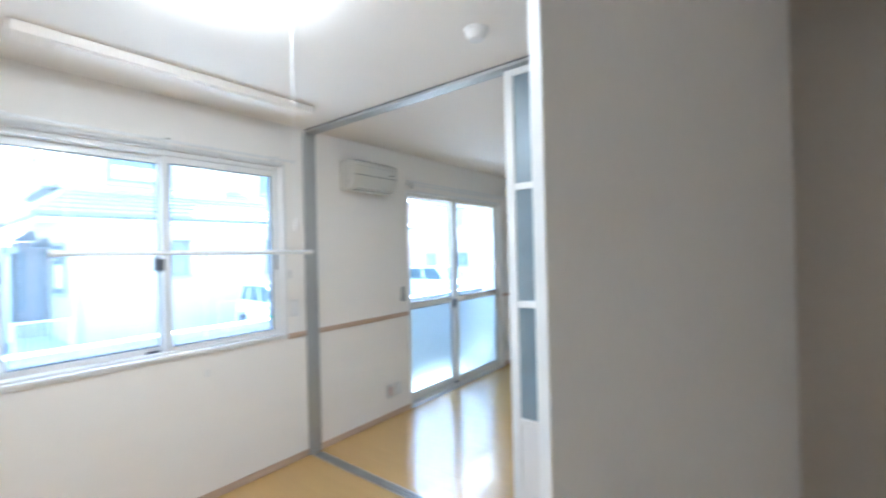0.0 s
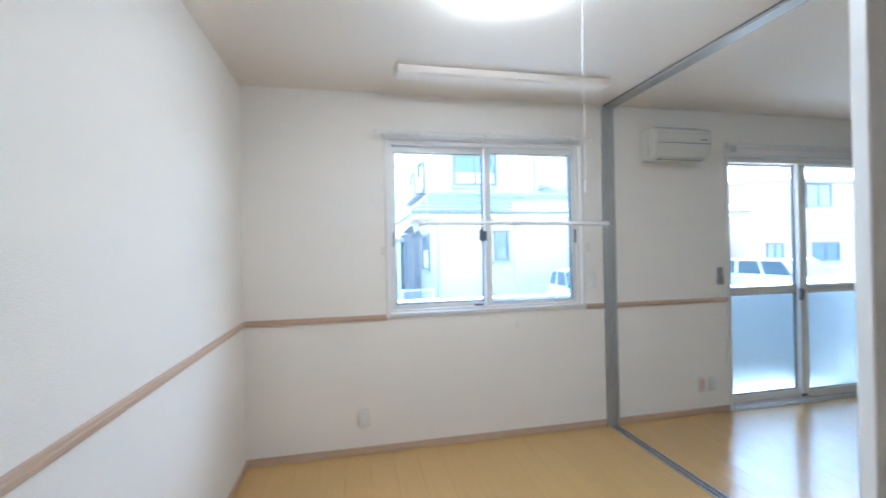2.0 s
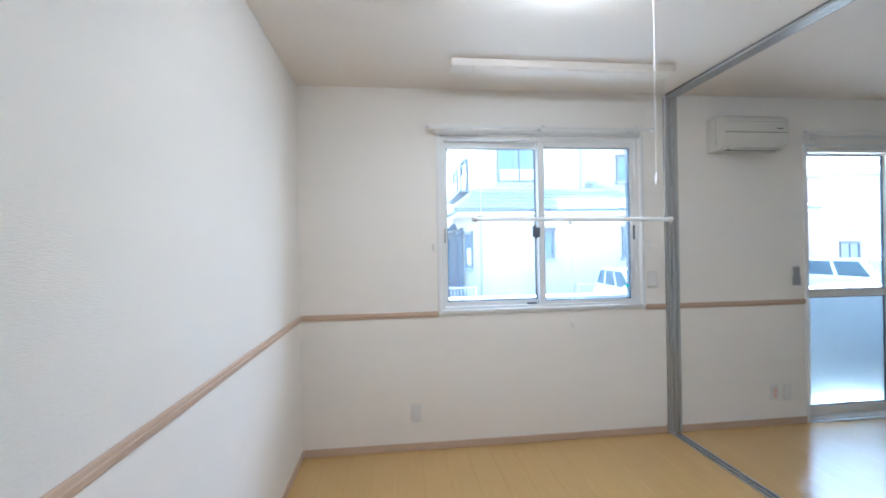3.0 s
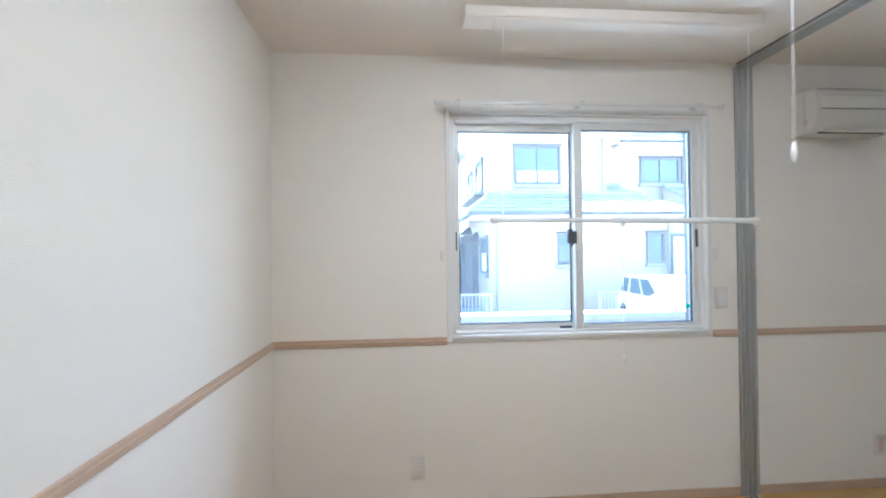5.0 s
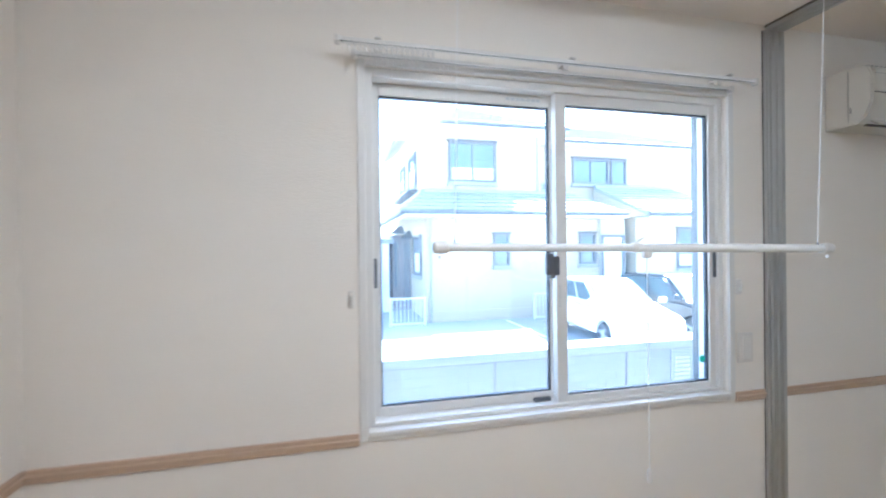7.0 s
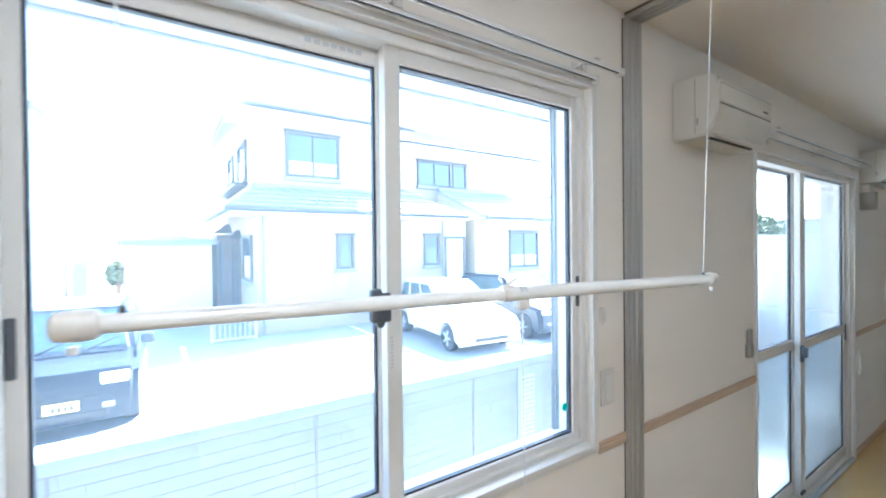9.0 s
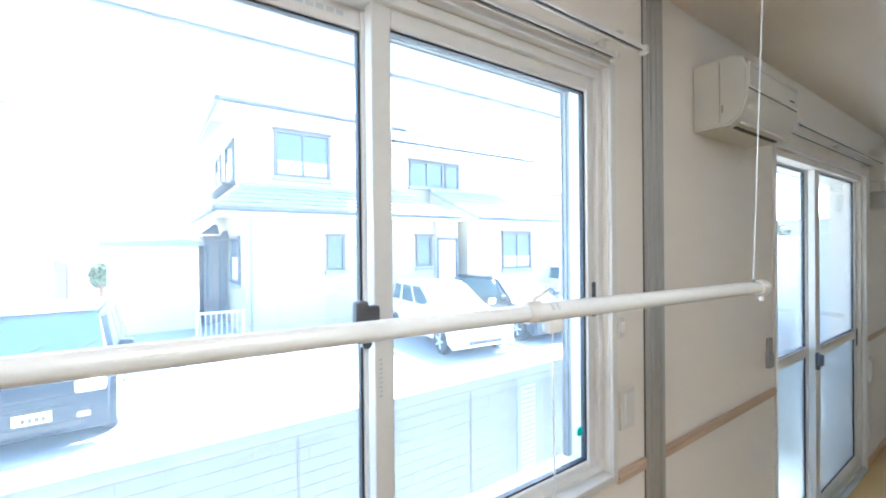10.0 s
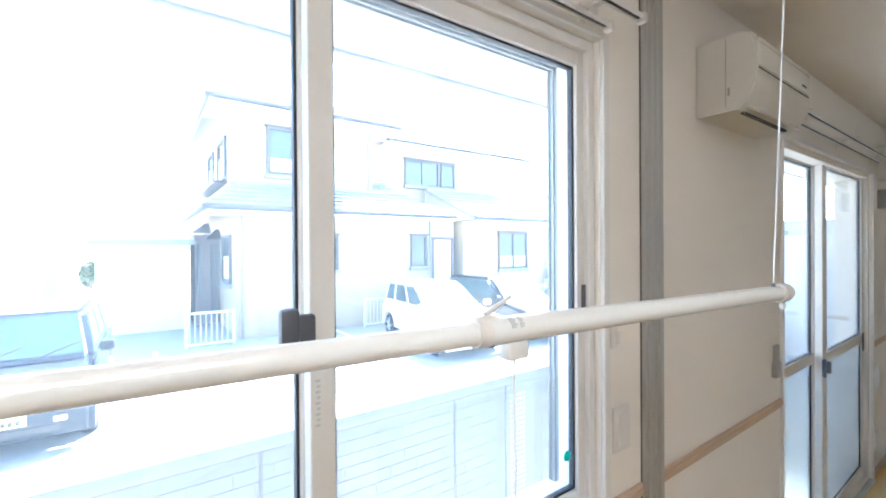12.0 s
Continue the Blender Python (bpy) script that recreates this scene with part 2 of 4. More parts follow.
# ---- large structure ----
bm = nb()
box(bm, WO, WX, SY - 0.12, WIN[0], -0.1, TOP)
box(bm, WO, WX, WIN[0], WIN[1], -0.1, WIN[2])
box(bm, WO, WX, WIN[0], WIN[1], WIN[3], TOP)
box(bm, WO, WX, WIN[1], FDR[0], -0.1, TOP)
box(bm, WO, WX, FDR[0], FDR[1], FDR[3], TOP)
box(bm, WO, WX, FDR[0], FDR[1], -0.1, -0.02)
box(bm, WO, WX, FDR[1], NY + 0.12, -0.1, TOP)
solid("wall_west", bm, WALLPAPER, "white embossed wallpaper wall with two window openings", "wall", kind="structure")
solid("wall_south", box(nb(), WX, BACK, SY - 0.12, SY, -0.1, TOP), WALLPAPER, "white embossed wallpaper wall beside the window wall", "wall", kind="structure")
solid("wall_north", box(nb(), WX, 0.17, NY, NY + 0.12, -0.1, TOP), WALLPAPER, "white wallpaper wall at the end of the living room", "wall", kind="structure")
solid("wall_back", box(nb(), BACK, BACK + 0.12, SY - 0.12, 3.42, -0.1, TOP), WALLPAPER, "plain white wallpaper wall behind the room", "wall", kind="structure")
bm = nb()
box(bm, 0.17, 0.23, 1.82, PY1, -0.1, TOP)
box(bm, 0.23, 0.29, 1.82, 1.94, -0.1, TOP)
box(bm, 1.09, BACK, 1.82, 1.94, -0.1, TOP)
box(bm, 0.29, 1.09, 1.82, 1.94, 2.34, TOP)
solid("wall_hall", bm, WALLPAPER, "white wallpaper wall with the doorway to the hall", "wall", kind="structure")
bm = nb()
box(bm, 0.17, 0.29, PY1, NY + 0.12, -0.1, TOP)
box(bm, 0.29, BACK, 2.46, 2.58, -0.1, TOP)
solid("wall_inner", bm, WALLPAPER, "white wallpaper wall between living room and hall", "wall", kind="structure")
solid("ceiling", box(nb(), WO, BACK + 0.12, SY - 0.12, NY + 0.12, TOP, TOP + 0.14), CEILING, "flat white papered ceiling", "ceiling", kind="structure")
floor = solid("floor", box(nb(), WX, BACK, SY, NY, -0.1, -0.012), UNDER, "pale yellow oak plank floor with a satin gloss", "floor", kind="structure")

# skirting boards and the chair rail
def strip(name, spans, z0, z1, proud, mx, my):
    for axis, at, side, a, b in spans:
        bm = nb()
        lo, hi = sorted((at, at + side * proud))
        if axis == "x":
            box(bm, lo, hi, a, b, z0, z1, 0.003, 1)
            if name == "chair_rail":
                box(bm, min(lo, lo + side * 0.004), max(hi, hi + side * 0.004), a, b, z0 + 0.014, z1 - 0.014, 0.002, 1)
        else:
            box(bm, a, b, lo, hi, z0, z1, 0.003, 1)
            if name == "chair_rail":
                box(bm, a, b, min(lo, lo + side * 0.004), max(hi, hi + side * 0.004), z0 + 0.014, z1 - 0.014, 0.002, 1)
        solid(name, bm, mx if axis == "x" else my, "pale oak chair rail on the white wall" if name == "chair_rail" else "pale oak skirting board at the foot of the wall",
              "trim" if name == "chair_rail" else "baseboard", kind="structure")


strip("chair_rail", [("x", WX, 1, SY + 0.012, WIN[0] - 0.029), ("x", WX, 1, WIN[1] + 0.031, PY0 - 0.002), ("x", WX, 1, PY1 + 0.002, FDR[0] - 0.024), ("x", WX, 1, FDR[1] + 0.032, NY - 0.012)], 0.878, 0.917, 0.010, TRIM, TRIM_X)
strip("chair_rail", [("y", SY, 1, WX + 0.002, BACK - 0.002), ("y", NY, -1, WX + 0.002, 0.168)], 0.878, 0.917, 0.010, TRIM, TRIM_X)
strip("baseboard", [("x", WX, 1, SY + 0.010, PY0 - 0.002), ("x", WX, 1, PY1 + 0.002, FDR[0] - 0.024), ("x", WX, 1, FDR[1] + 0.032, NY - 0.010)], 0.0, 0.050, 0.008, TRIM, TRIM_X)
strip("baseboard", [("y", SY, 1, WX + 0.002, BACK - 0.002), ("y", NY, -1, WX + 0.002, 0.168)], 0.0, 0.050, 0.008, TRIM, TRIM_X)

# ---- partition: wall channel, head track, floor track, parked panels ----
post = solid("partition_jamb", box(nb(), WX, WX + 0.006, PY0, PY1 - 0.006, 0.0, TOP - 0.026), GROOVE, "grey aluminium wall channel of the sliding partition", "door frame", kind="structure")
for y, w in ((PY0, 0.012), (PY0 + 0.017, 0.017), (PY0 + 0.038, 0.006), (PY0 + 0.048, 0.017), (PY0 + 0.069, 0.006), (PY0 + 0.079, 0.020)):
    part("rib", box(nb(), WX + 0.004, WX + 0.016, y, y + w, 0.001, TOP - 0.027, 0.001, 1), ALU, post)
head = solid("head_track", box(nb(), WX, 0.168, PY0 + 0.018, PY1 + 0.002, TOP - 0.010, TOP), GROOVE, "grey aluminium head track of the sliding partition under the ceiling", "track", kind="structure")
for k in range(4):
    y = PY0 + 0.018 + k * (PY1 - PY0 - 0.032) / 3
    part("rib", box(nb(), WX + 0.001, 0.167, y, y + 0.014, TOP - 0.025, TOP - 0.009), ALU, head)
track = solid("floor_track", box(nb(), WX + 0.02, 0.168, PY0 + 0.012, PY1 - 0.022, -0.011, -0.006), GROOVE, "grey aluminium floor track of the sliding partition", "track", kind="structure")
for k in range(3):
    y = PY0 + 0.012 + k * 0.0305
    part("rib", box(nb(), WX + 0.02, 0.168, y, y + 0.010, -0.007, 0.0015), ALU, track)


def sliding_panel(x0, y, label):
    x1 = x0 + 0.84
    ob = thing("sliding_panel", ((x0 + x1) / 2, y, 0.004), label, "sliding door", "parked sliding panels")
    for xa in (x0, x1 - 0.045):
        part("stile", box(nb(), xa, xa + 0.045, y - 0.014, y + 0.014, 0.004, 2.352, 0.002, 1), VINYL, ob)
    for z in (0.03, 0.64, 1.21, 1.78, 2.335):
        part("crossbar", box(nb(), x0 + 0.045, x1 - 0.045, y - 0.012, y + 0.012, z - 0.016, z + 0.016, 0.002, 1), VINYL, ob)
    for k, (za, zb) in enumerate(((0.046, 0.624), (0.656, 1.194), (1.226, 1.764), (1.796, 2.319))):
        pane = part("pane", box(nb(), x0 + 0.045, x1 - 0.045, y - 0.003, y + 0.003, za, zb), VINYL if k == 0 else ACRYLIC, ob, "white solid lower panel" if k == 0 else "tinted clear acrylic pane")
        if k:
            pane.visible_shadow = False
    return ob


for k, y in enumerate((2.246, 2.276, 2.306)):
    sliding_panel(-0.765 + 0.020 * k, y, "white framed sliding panel with acrylic panes, slid open and parked")

# ---- hinged door to the hall, standing open ----
bm = nb()
box(bm, 0.262, 0.30, 1.806, 1.954, 0, 2.352, 0.002, 1)
box(bm, 1.08, 1.118, 1.806, 1.954, 0, 2.352, 0.002, 1)
box(bm, 0.30, 1.08, 1.806, 1.954, 2.315, 2.352, 0.002, 1)
solid("door_frame", bm, VINYL, "white door frame of the hall doorway", "door frame", kind="structure")
door = thing("door_1", (0, 0, 0), "white flush door with chrome lever, standing open into the room", "door", kind="structure")
part("leaf", box(nb(), 0.0, 0.81, -0.018, 0.018, 0.008, 2.30, 0.002, 1), LEAF, door)
for side in (-1, 1):
    bm = nb()
    lathe(bm, [(0.024, 0.0), (0.024, 0.006), (0.012, 0.008), (0.012, 0.04)], (0, 0, 0), 24, "Y")
    if side < 0:
        bmesh.ops.rotate(bm, verts=bm.verts, cent=(0, 0, 0), matrix=Matrix.Rotation(math.pi, 3, "Z"))
    bmesh.ops.translate(bm, verts=bm.verts, vec=(0.720, side * 0.018, 0.990))
    tube(bm, (0.730, side * 0.055, 0.990), (0.655, side * 0.058, 0.989), 0.009)
    tube(bm, (0.655, side * 0.058, 0.989), (0.605, side * 0.050, 0.987), 0.009, r2=0.007)
    part("lever_handle", bm, CHROME, door, "chrome lever handle")
door.matrix_world = pose(0.29, 1.822, 0, 0, 0, 180 + 64.0)


# ---- sliding windows ----
def ring(bm, x0, x1, y0, y1, z0, z1, w, wb=None, wt=None, bevel=0.002):
    """Four bars of a frame, butted end to end."""
    wb, wt = w if wb is None else wb, w if wt is None else wt
    box(bm, x0, x1, y0, y0 + w, z0, z1, bevel, 1)
    box(bm, x0, x1, y1 - w, y1, z0, z1, bevel, 1)
    box(bm, x0, x1, y0 + w, y1 - w, z0, z0 + wb, bevel, 1)
    box(bm, x0, x1, y0 + w, y1 - w, z1 - wt, z1, bevel, 1)
    return bm


def pane_in(parent, material, x, y0, y1, z0, z1, label):
    p = part("pane", box(nb(), x - 0.003, x + 0.003, y0, y1, z0, z1), material, parent, label)
    p.visible_shadow = False
    part("gasket", ring(nb(), x - 0.008, x + 0.008, y0, y1, z0, z1, 0.005, bevel=0), RUBBER, parent, "thin black glazing gasket")


w1 = thing("window_1", (WX, (WIN[0] + WIN[1]) / 2, WIN[2]), "two-pane white sliding window above the chair rail", "window", kind="structure")
bm = nb()
ring(bm, WX - 0.004, WX + 0.010, WIN[0] - 0.027, WIN[1] + 0.029, WIN[2] - 0.030, WIN[3] + 0.016, 0.026, 0.022, 0.016)
part("casing", bm, VINYL, w1)
part("window_sill", box(nb(), WX - 0.10, WX + 0.018, WIN[0] + 0.001, WIN[1] - 0.001, WIN[2] - 0.016, WIN[2] + 0.004, 0.003, 2), VINYL, w1)
part("window_frame", ring(nb(), -2.575, WX - 0.016, WIN[0], WIN[1], WIN[2] + 0.004, WIN[3], 0.024, 0.014, 0.028), VINYL, w1)
bm = ring(nb(), -2.618, -2.577, WIN[0] + 0.002, WIN[1] - 0.002, WIN[2] - 0.02, WIN[3], 0.014, 0.012, 0.026)
for x in (-2.612, -2.596):
    ring(bm, x, x + 0.005, WIN[0] + 0.014, WIN[1] - 0.014, WIN[2] - 0.010, WIN[3] - 0.024, 0.006, 0.006, 0.010, bevel=0)
part("outer_frame", bm, ALU_DARK, w1, "grey grooved aluminium outer frame")
left = part("sash", ring(nb(), -2.560, -2.530, 0.651, 1.342, 0.926, 2.070, 0.030, 0.039, 0.047), VINYL, w1)
pane_in(left, GLASS, -2.545, 0.681, 1.312, 0.965, 2.023, "clear glass pane")
right = part("sash", ring(nb(), -2.522, -2.490, 1.316, 2.034, 0.926, 2.074, 0.042, 0.031, 0.048), VINYL, w1)
pane_in(right, GLASS, -2.508, 1.358, 1.992, 0.957, 2.026, "clear glass pane")
bm = nb()
box(bm, -2.490, -2.474, 1.284, 1.322, 1.40, 1.470, 0.006, 2)
box(bm, -2.484, -2.462, 1.264, 1.294, 1.402, 1.482, 0.008, 2)
tube(bm, (-2.484, 1.290, 1.40), (-2.468, 1.290, 1.40), 0.010)
part("crescent_latch", bm, LATCH, w1, "black crescent latch")
part("finger_pull", box(nb(), -2.490, -2.484, 2.006, 2.020, 1.375, 1.475, 0.002, 1), LATCH, w1, "dark finger pull")
part("finger_pull", box(nb(), -2.530, -2.524, 0.656, 0.670, 1.37, 1.47, 0.002, 1), LATCH, w1, "dark finger pull")
part("safety_lock", box(nb(), -2.530, -2.512, 1.236, 1.302, 0.926, 0.948, 0.003, 1), LATCH, w1, "small black sash lock")
part("sticker", tube(nb(), (-2.5045, 1.966, 1.045), (-2.5030, 1.966, 1.045), 0.013, 24), GREEN, w1, "round green glazing sticker")
bm = nb()
for k in range(7):
    y = 1.14 + k * 0.02
    box(bm, -2.530, -2.5294, y, y + 0.015, 2.040, 2.050)
part("print", bm, INK, w1, "faint grey maker's print")

bm = nb()
for k in range(9):
    box(bm, -2.490, -2.4896, 1.324 + 0.002 * (k % 2), 1.332, 1.285 + k * 0.009, 1.289 + k * 0.009)
part("print", bm, INK, w1, "grey instruction print on the stile")

w2 = thing("window_2", (WX, (FDR[0] + FDR[1]) / 2, 0), "full-height sliding garden door, frosted lower panes, cream frame", "window", kind="structure")
bm = nb()
ring(bm, WX - 0.004, WX + 0.010, FDR[0] - 0.022, FDR[1] + 0.03, 0.0, FDR[3] + 0.02, 0.024, 0.006, 0.022)
part("casing", bm, VINYL, w2)
part("window_frame", ring(nb(), WO - 0.02, WX - 0.012, FDR[0] + 0.001, FDR[1] - 0.001, -0.018, FDR[3] - 0.001, 0.028, 0.036, 0.034), CREAM, w2)
part("threshold", box(nb(), WX - 0.010, WX + 0.020, FDR[0] + 0.004, FDR[1] - 0.004, 0.0, 0.010, 0.003, 1), ALU, w2, "aluminium threshold strip")
for k, (x, y0, y1, ga, gb) in enumerate(((-2.552, 3.378, 4.160, 3.417, 4.110), (-2.512, 4.110, 5.030, 4.190, 4.992))):
    z0, z1 = 0.020, 2.026
    bm = nb()
    xa, xb = x - 0.016, x + 0.016
    box(bm, xa, xb, y0, ga, z0, z1, 0.002, 1)
    box(bm, xa, xb, gb, y1, z0, z1, 0.002, 1)
    box(bm, xa, xb, ga, gb, z0, 0.086, 0.002, 1)
    box(bm, xa, xb, ga, gb, 1.998, z1, 0.002, 1)
    box(bm, xa, xb, ga, gb, 0.912, 0.970, 0.002, 1)
    s = part("sash", bm, CREAM, w2)
    pane_in(s, DOOR_GLASS, x, ga, gb, 0.970, 1.998, "clear upper pane")
    pane_in(s, FROST, x, ga, gb, 0.086, 0.912, "frosted lower pane")
bm = nb()
box(bm, -2.496, -2.478, 4.090, 4.122, 0.85, 0.95, 0.006, 2)
box(bm, -2.480, -2.455, 4.078, 4.104, 0.88, 0.945, 0.008, 2)
part("crescent_latch", bm, LATCH, w2, "black crescent latch")
part("finger_pull", box(nb(), -2.496, -2.490, 5.004, 5.020, 0.86, 0.98, 0.002, 1), LATCH, w2, "dark finger pull")
part("safety_lock", box(nb(), -2.496, -2.484, 4.09, 4.15, 0.035, 0.055, 0.003, 1), LATCH, w2, "small black sash lock")
bm = nb()
for k in range(6):
    box(bm, -2.496, -2.4954, 4.125 + 0.005 * (k % 2), 4.17, 0.74 - k * 0.012, 0.747 - k * 0.012)
part("print", bm, INK, w2, "grey instruction print on the stile")


# ---- curtain rails ----
def curtain_rail(y0, y1, z, runners):
    ob = thing("curtain_rail", (WX, (y0 + y1) / 2, z), "white double curtain rail with hooks, on the wall over a window", "curtain rail", "curtain rails")
    for x, ya, yb, zz in ((WX + 0.035, y0 + 0.05, y1 - 0.06, z - 0.012), (WX + 0.085, y0, y1, z + 0.004)):
        bm = nb()
        box(bm, x - 0.009, x + 0.009, ya, yb, zz + 0.004, zz + 0.009, 0.001, 1)
        box(bm, x - 0.009, x - 0.006, ya, yb, zz - 0.003, zz + 0.004)
        box(bm, x + 0.006, x + 0.009, ya, yb, zz - 0.003, zz + 0.004)
        rail = part("rail", bm, VINYL, ob)
        part("slot", box(nb(), x - 0.006, x + 0.006, ya + 0.004, yb - 0.004, zz + 0.001, zz + 0.003), DARK, rail, "dark slot of the rail")
        for ye in (ya, yb):
            part("end_cap", box(nb(), x - 0.012, x + 0.012, ye - 0.008, ye + 0.008, zz - 0.010, zz + 0.014, 0.003, 1), PLASTIC, ob)
        for k in range(runners):
            yy = ya + 0.03 + k * 0.016
            bm = nb()
            box(bm, x - 0.005, x + 0.005, yy, yy + 0.008, zz - 0.016, zz + 0.004)
            lathe(bm, [(0.006, 0), (0.009, 0.002), (0.006, 0.004)], (x, yy + 0.002, zz - 0.022), 12, "Y")
            part("runner", bm, PLASTIC, ob)
    n = max(3, round((y1 - y0) / 0.6))
    for k in range(n):
        y = y0 + 0.12 + k * (y1 - y0 - 0.24) / (n - 1)
        bm = nb()
        box(bm, WX, WX + 0.004, y - 0.012, y + 0.012, z - 0.02, z + 0.04, 0.001, 1)
        box(bm, WX + 0.004, WX + 0.095, y - 0.009, y + 0.009, z + 0.018, z + 0.024, 0.001, 1)
        box(bm, WX + 0.028, WX + 0.042, y - 0.009, y + 0.009, z + 0.0, z + 0.018)
        part("bracket", bm, PLASTIC, ob)
    return ob


curtain_rail(0.548, 2.092, 2.118, 17)
curtain_rail(3.27, 5.14, 2.118, 4)


# ---- wall fittings ----
def plate(name, y, z, w, h, label, category, pieces, material=PLASTIC, group=""):
    ob = thing(name, (WX, y, z), label, category, group)
    part("cover_plate", box(nb(), WX, WX + 0.008, y - w / 2, y + w / 2, z - h / 2, z + h / 2, 0.003, 2), PLASTIC, ob)
    for pn, a, b, c, d, m, out in pieces:
        part(pn, box(nb(), WX + 0.007, WX + 0.008 + out, y + a, y + b, z + c, z + d, 0.001, 1), m, ob)
    return ob


SOCKET = [("socket", -0.014, 0.014, 0.008, 0.038, VINYL, 0.002), ("socket", -0.014, 0.014, -0.038, -0.008, VINYL, 0.002)] + [
    ("slot", a, a + 0.002, c, c + 0.010, DARK, 0.0025) for c in (0.018, -0.028) for a in (-0.007, 0.005)]
plate("wall_outlet", 0.443, 0.246, 0.070, 0.118, "white double power outlet low on the wallpaper wall", "outlet", SOCKET, group="power outlets")
plate("wall_outlet", 3.067, 0.237, 0.070, 0.118, "white power outlet with a pink insert, low on the wall", "outlet",
      [("socket", -0.014, 0.014, -0.038, 0.038, PINK, 0.002)] + SOCKET[2:], group="power outlets")
plate("wall_outlet", 3.166, 0.238, 0.070, 0.118, "white aerial and power outlet beside the garden door", "outlet", SOCKET, group="power outlets")
plate("light_switch", 2.127, 1.092, 0.072, 0.120, "white wide rocker light switch beside the window", "switch", [("rocker", -0.018, 0.022, -0.045, 0.045, VINYL, 0.004)])
bm = nb()
box(bm, WX, WX + 0.008, 2.084, 2.112, 1.306, 1.366, 0.003, 1)
box(bm, WX + 0.006, WX + 0.022, 2.092, 2.100, 1.322, 1.354, 0.002, 1)
solid("wall_hook", bm, PLASTIC, "small white tassel hook beside the window", "hook", "tassel hooks", base=(WX, 2.096, 1.33))
bm = nb()
box(bm, WX, WX + 0.008, 0.572, 0.592, 1.315, 1.372, 0.003, 1)
box(bm, WX + 0.006, WX + 0.022, 0.578, 0.586, 1.33, 1.36, 0.002, 1)
solid("wall_hook", bm, PLASTIC, "small white tassel hook beside the window", "hook", "tassel hooks", base=(WX, 0.582, 1.34))
bx = thing("remote_control", (WX, 3.255, 1.10), "grey air conditioner remote in a holder on the wall", "remote control")
part("holder", box(nb(), WX, WX + 0.020, 3.226, 3.280, 1.02, 1.085, 0.004, 2), GREYBOX, bx)
part("body", box(nb(), WX + 0.003, WX + 0.016, 3.230, 3.276, 1.045, 1.155, 0.004, 2), GREYBOX, bx)


# ---- air conditioners ----
def air_conditioner(at, turn, width, label):
    """Local: back on x = 0, front towards +x, left end at y = 0, underside at z = 0."""
    ob = thing("air_conditioner", (0, 0, 0), label, "air conditioner", "air conditioners")
    h, d = 0.232, 0.168
    outline = [(0, 0.0), (0.115, 0.0), (0.148, 0.026), (d, 0.080), (d, 0.18), (d - 0.012, 0.215), (0.125, h), (0, h)]
    bm = prism(nb(), outline, 0, width)
    bmesh.ops.bevel(bm, geom=[e for e in bm.edges if abs(e.verts[0].co.y - e.verts[1].co.y) < 1e-6], offset=0.006, segments=2, affect="EDGES")
    part("body", bm, AC_WHITE, ob)
    part("front_panel", box(nb(), d - 0.004, d + 0.004, 0.012, width - 0.012, 0.118, 0.200, 0.004, 2), AC_WHITE, ob)
    part("seam", box(nb(), d - 0.002, d + 0.001, 0.012, width - 0.012, 0.110, 0.114), DARK, ob, "dark seam under the front panel")
    part("upper_seam", box(nb(), d + 0.002, d + 0.0045, 0.012, width - 0.012, 0.183, 0.185), GREYBOX, ob)
    for y in (-0.001, width - 0.001):
        part("side_seam", box(nb(), 0.086, 0.088, y, y + 0.002, 0.012, h - 0.012), GREYBOX, ob)
        part("side_notch", box(nb(), 0.092, 0.098, y, y + 0.002, 0.045, 0.07), GREYBOX, ob)
    bm = box(nb(), 0.108, 0.118, 0.05, width - 0.06, -0.004, 0.004)
    part("outlet_slot", bm, DARK, ob, "dark air outlet slot")
    bm = box(nb(), -0.004, 0.004, 0.05, width - 0.06, -0.028, 0.028, 0.003, 1)
    bmesh.ops.rotate(bm, verts=bm.verts, cent=(0, 0, 0), matrix=Matrix.Rotation(radians(-52), 3, "Y"))
    bmesh.ops.translate(bm, verts=bm.verts, vec=(0.138, 0, 0.008))
    part("louvre", bm, AC_WHITE, ob)
    bm = nb()
    for k in range(16):
        box(bm, 0.02, 0.13, 0.04 + k * (width - 0.1) / 16, 0.046 + k * (width - 0.1) / 16, h - 0.001, h + 0.003)
    part("top_grille", bm, GREYBOX, ob)
    part("lamp_window", box(nb(), d + 0.0035, d + 0.0045, width - 0.10, width - 0.05, 0.135, 0.142), DARK, ob, "small dark display window")
    ob.matrix_world = pose(*at, 0, 0, turn)
    return ob


air_conditioner((WX, 2.563, 1.983), 0, 0.49, "ivory wall air conditioner above the chair rail, switched off")
air_conditioner((WX, 5.22, 2.015), 0, 0.78, "ivory wall air conditioner past the garden door, switched off")
pcv = thing("pipe_cover", (WX, 5.30, 1.86), "grey pipe cover box below the air conditioner", "pipe cover")
part("box", box(nb(), WX, WX + 0.085, 5.225, 5.308, 1.815, 1.945, 0.006, 2), GREYBOX, pcv)
part("collar", box(nb(), WX, WX + 0.055, 5.238, 5.295, 1.945, 2.004, 0.004, 1), PLASTIC, pcv)
plate("wall_outlet", 5.165, 0.238, 0.070, 0.118, "white double power outlet past the garden door", "outlet", SOCKET, group="power outlets")
tie = thing("curtain_tieback", (WX, 5.15, 0.74), "white curtain tieback loop hung on a small hook", "curtain tieback")
part("hook", box(nb(), WX, WX + 0.012, 5.160, 5.180, 0.735, 0.765, 0.002, 1), PLASTIC, tie)
bm = nb()
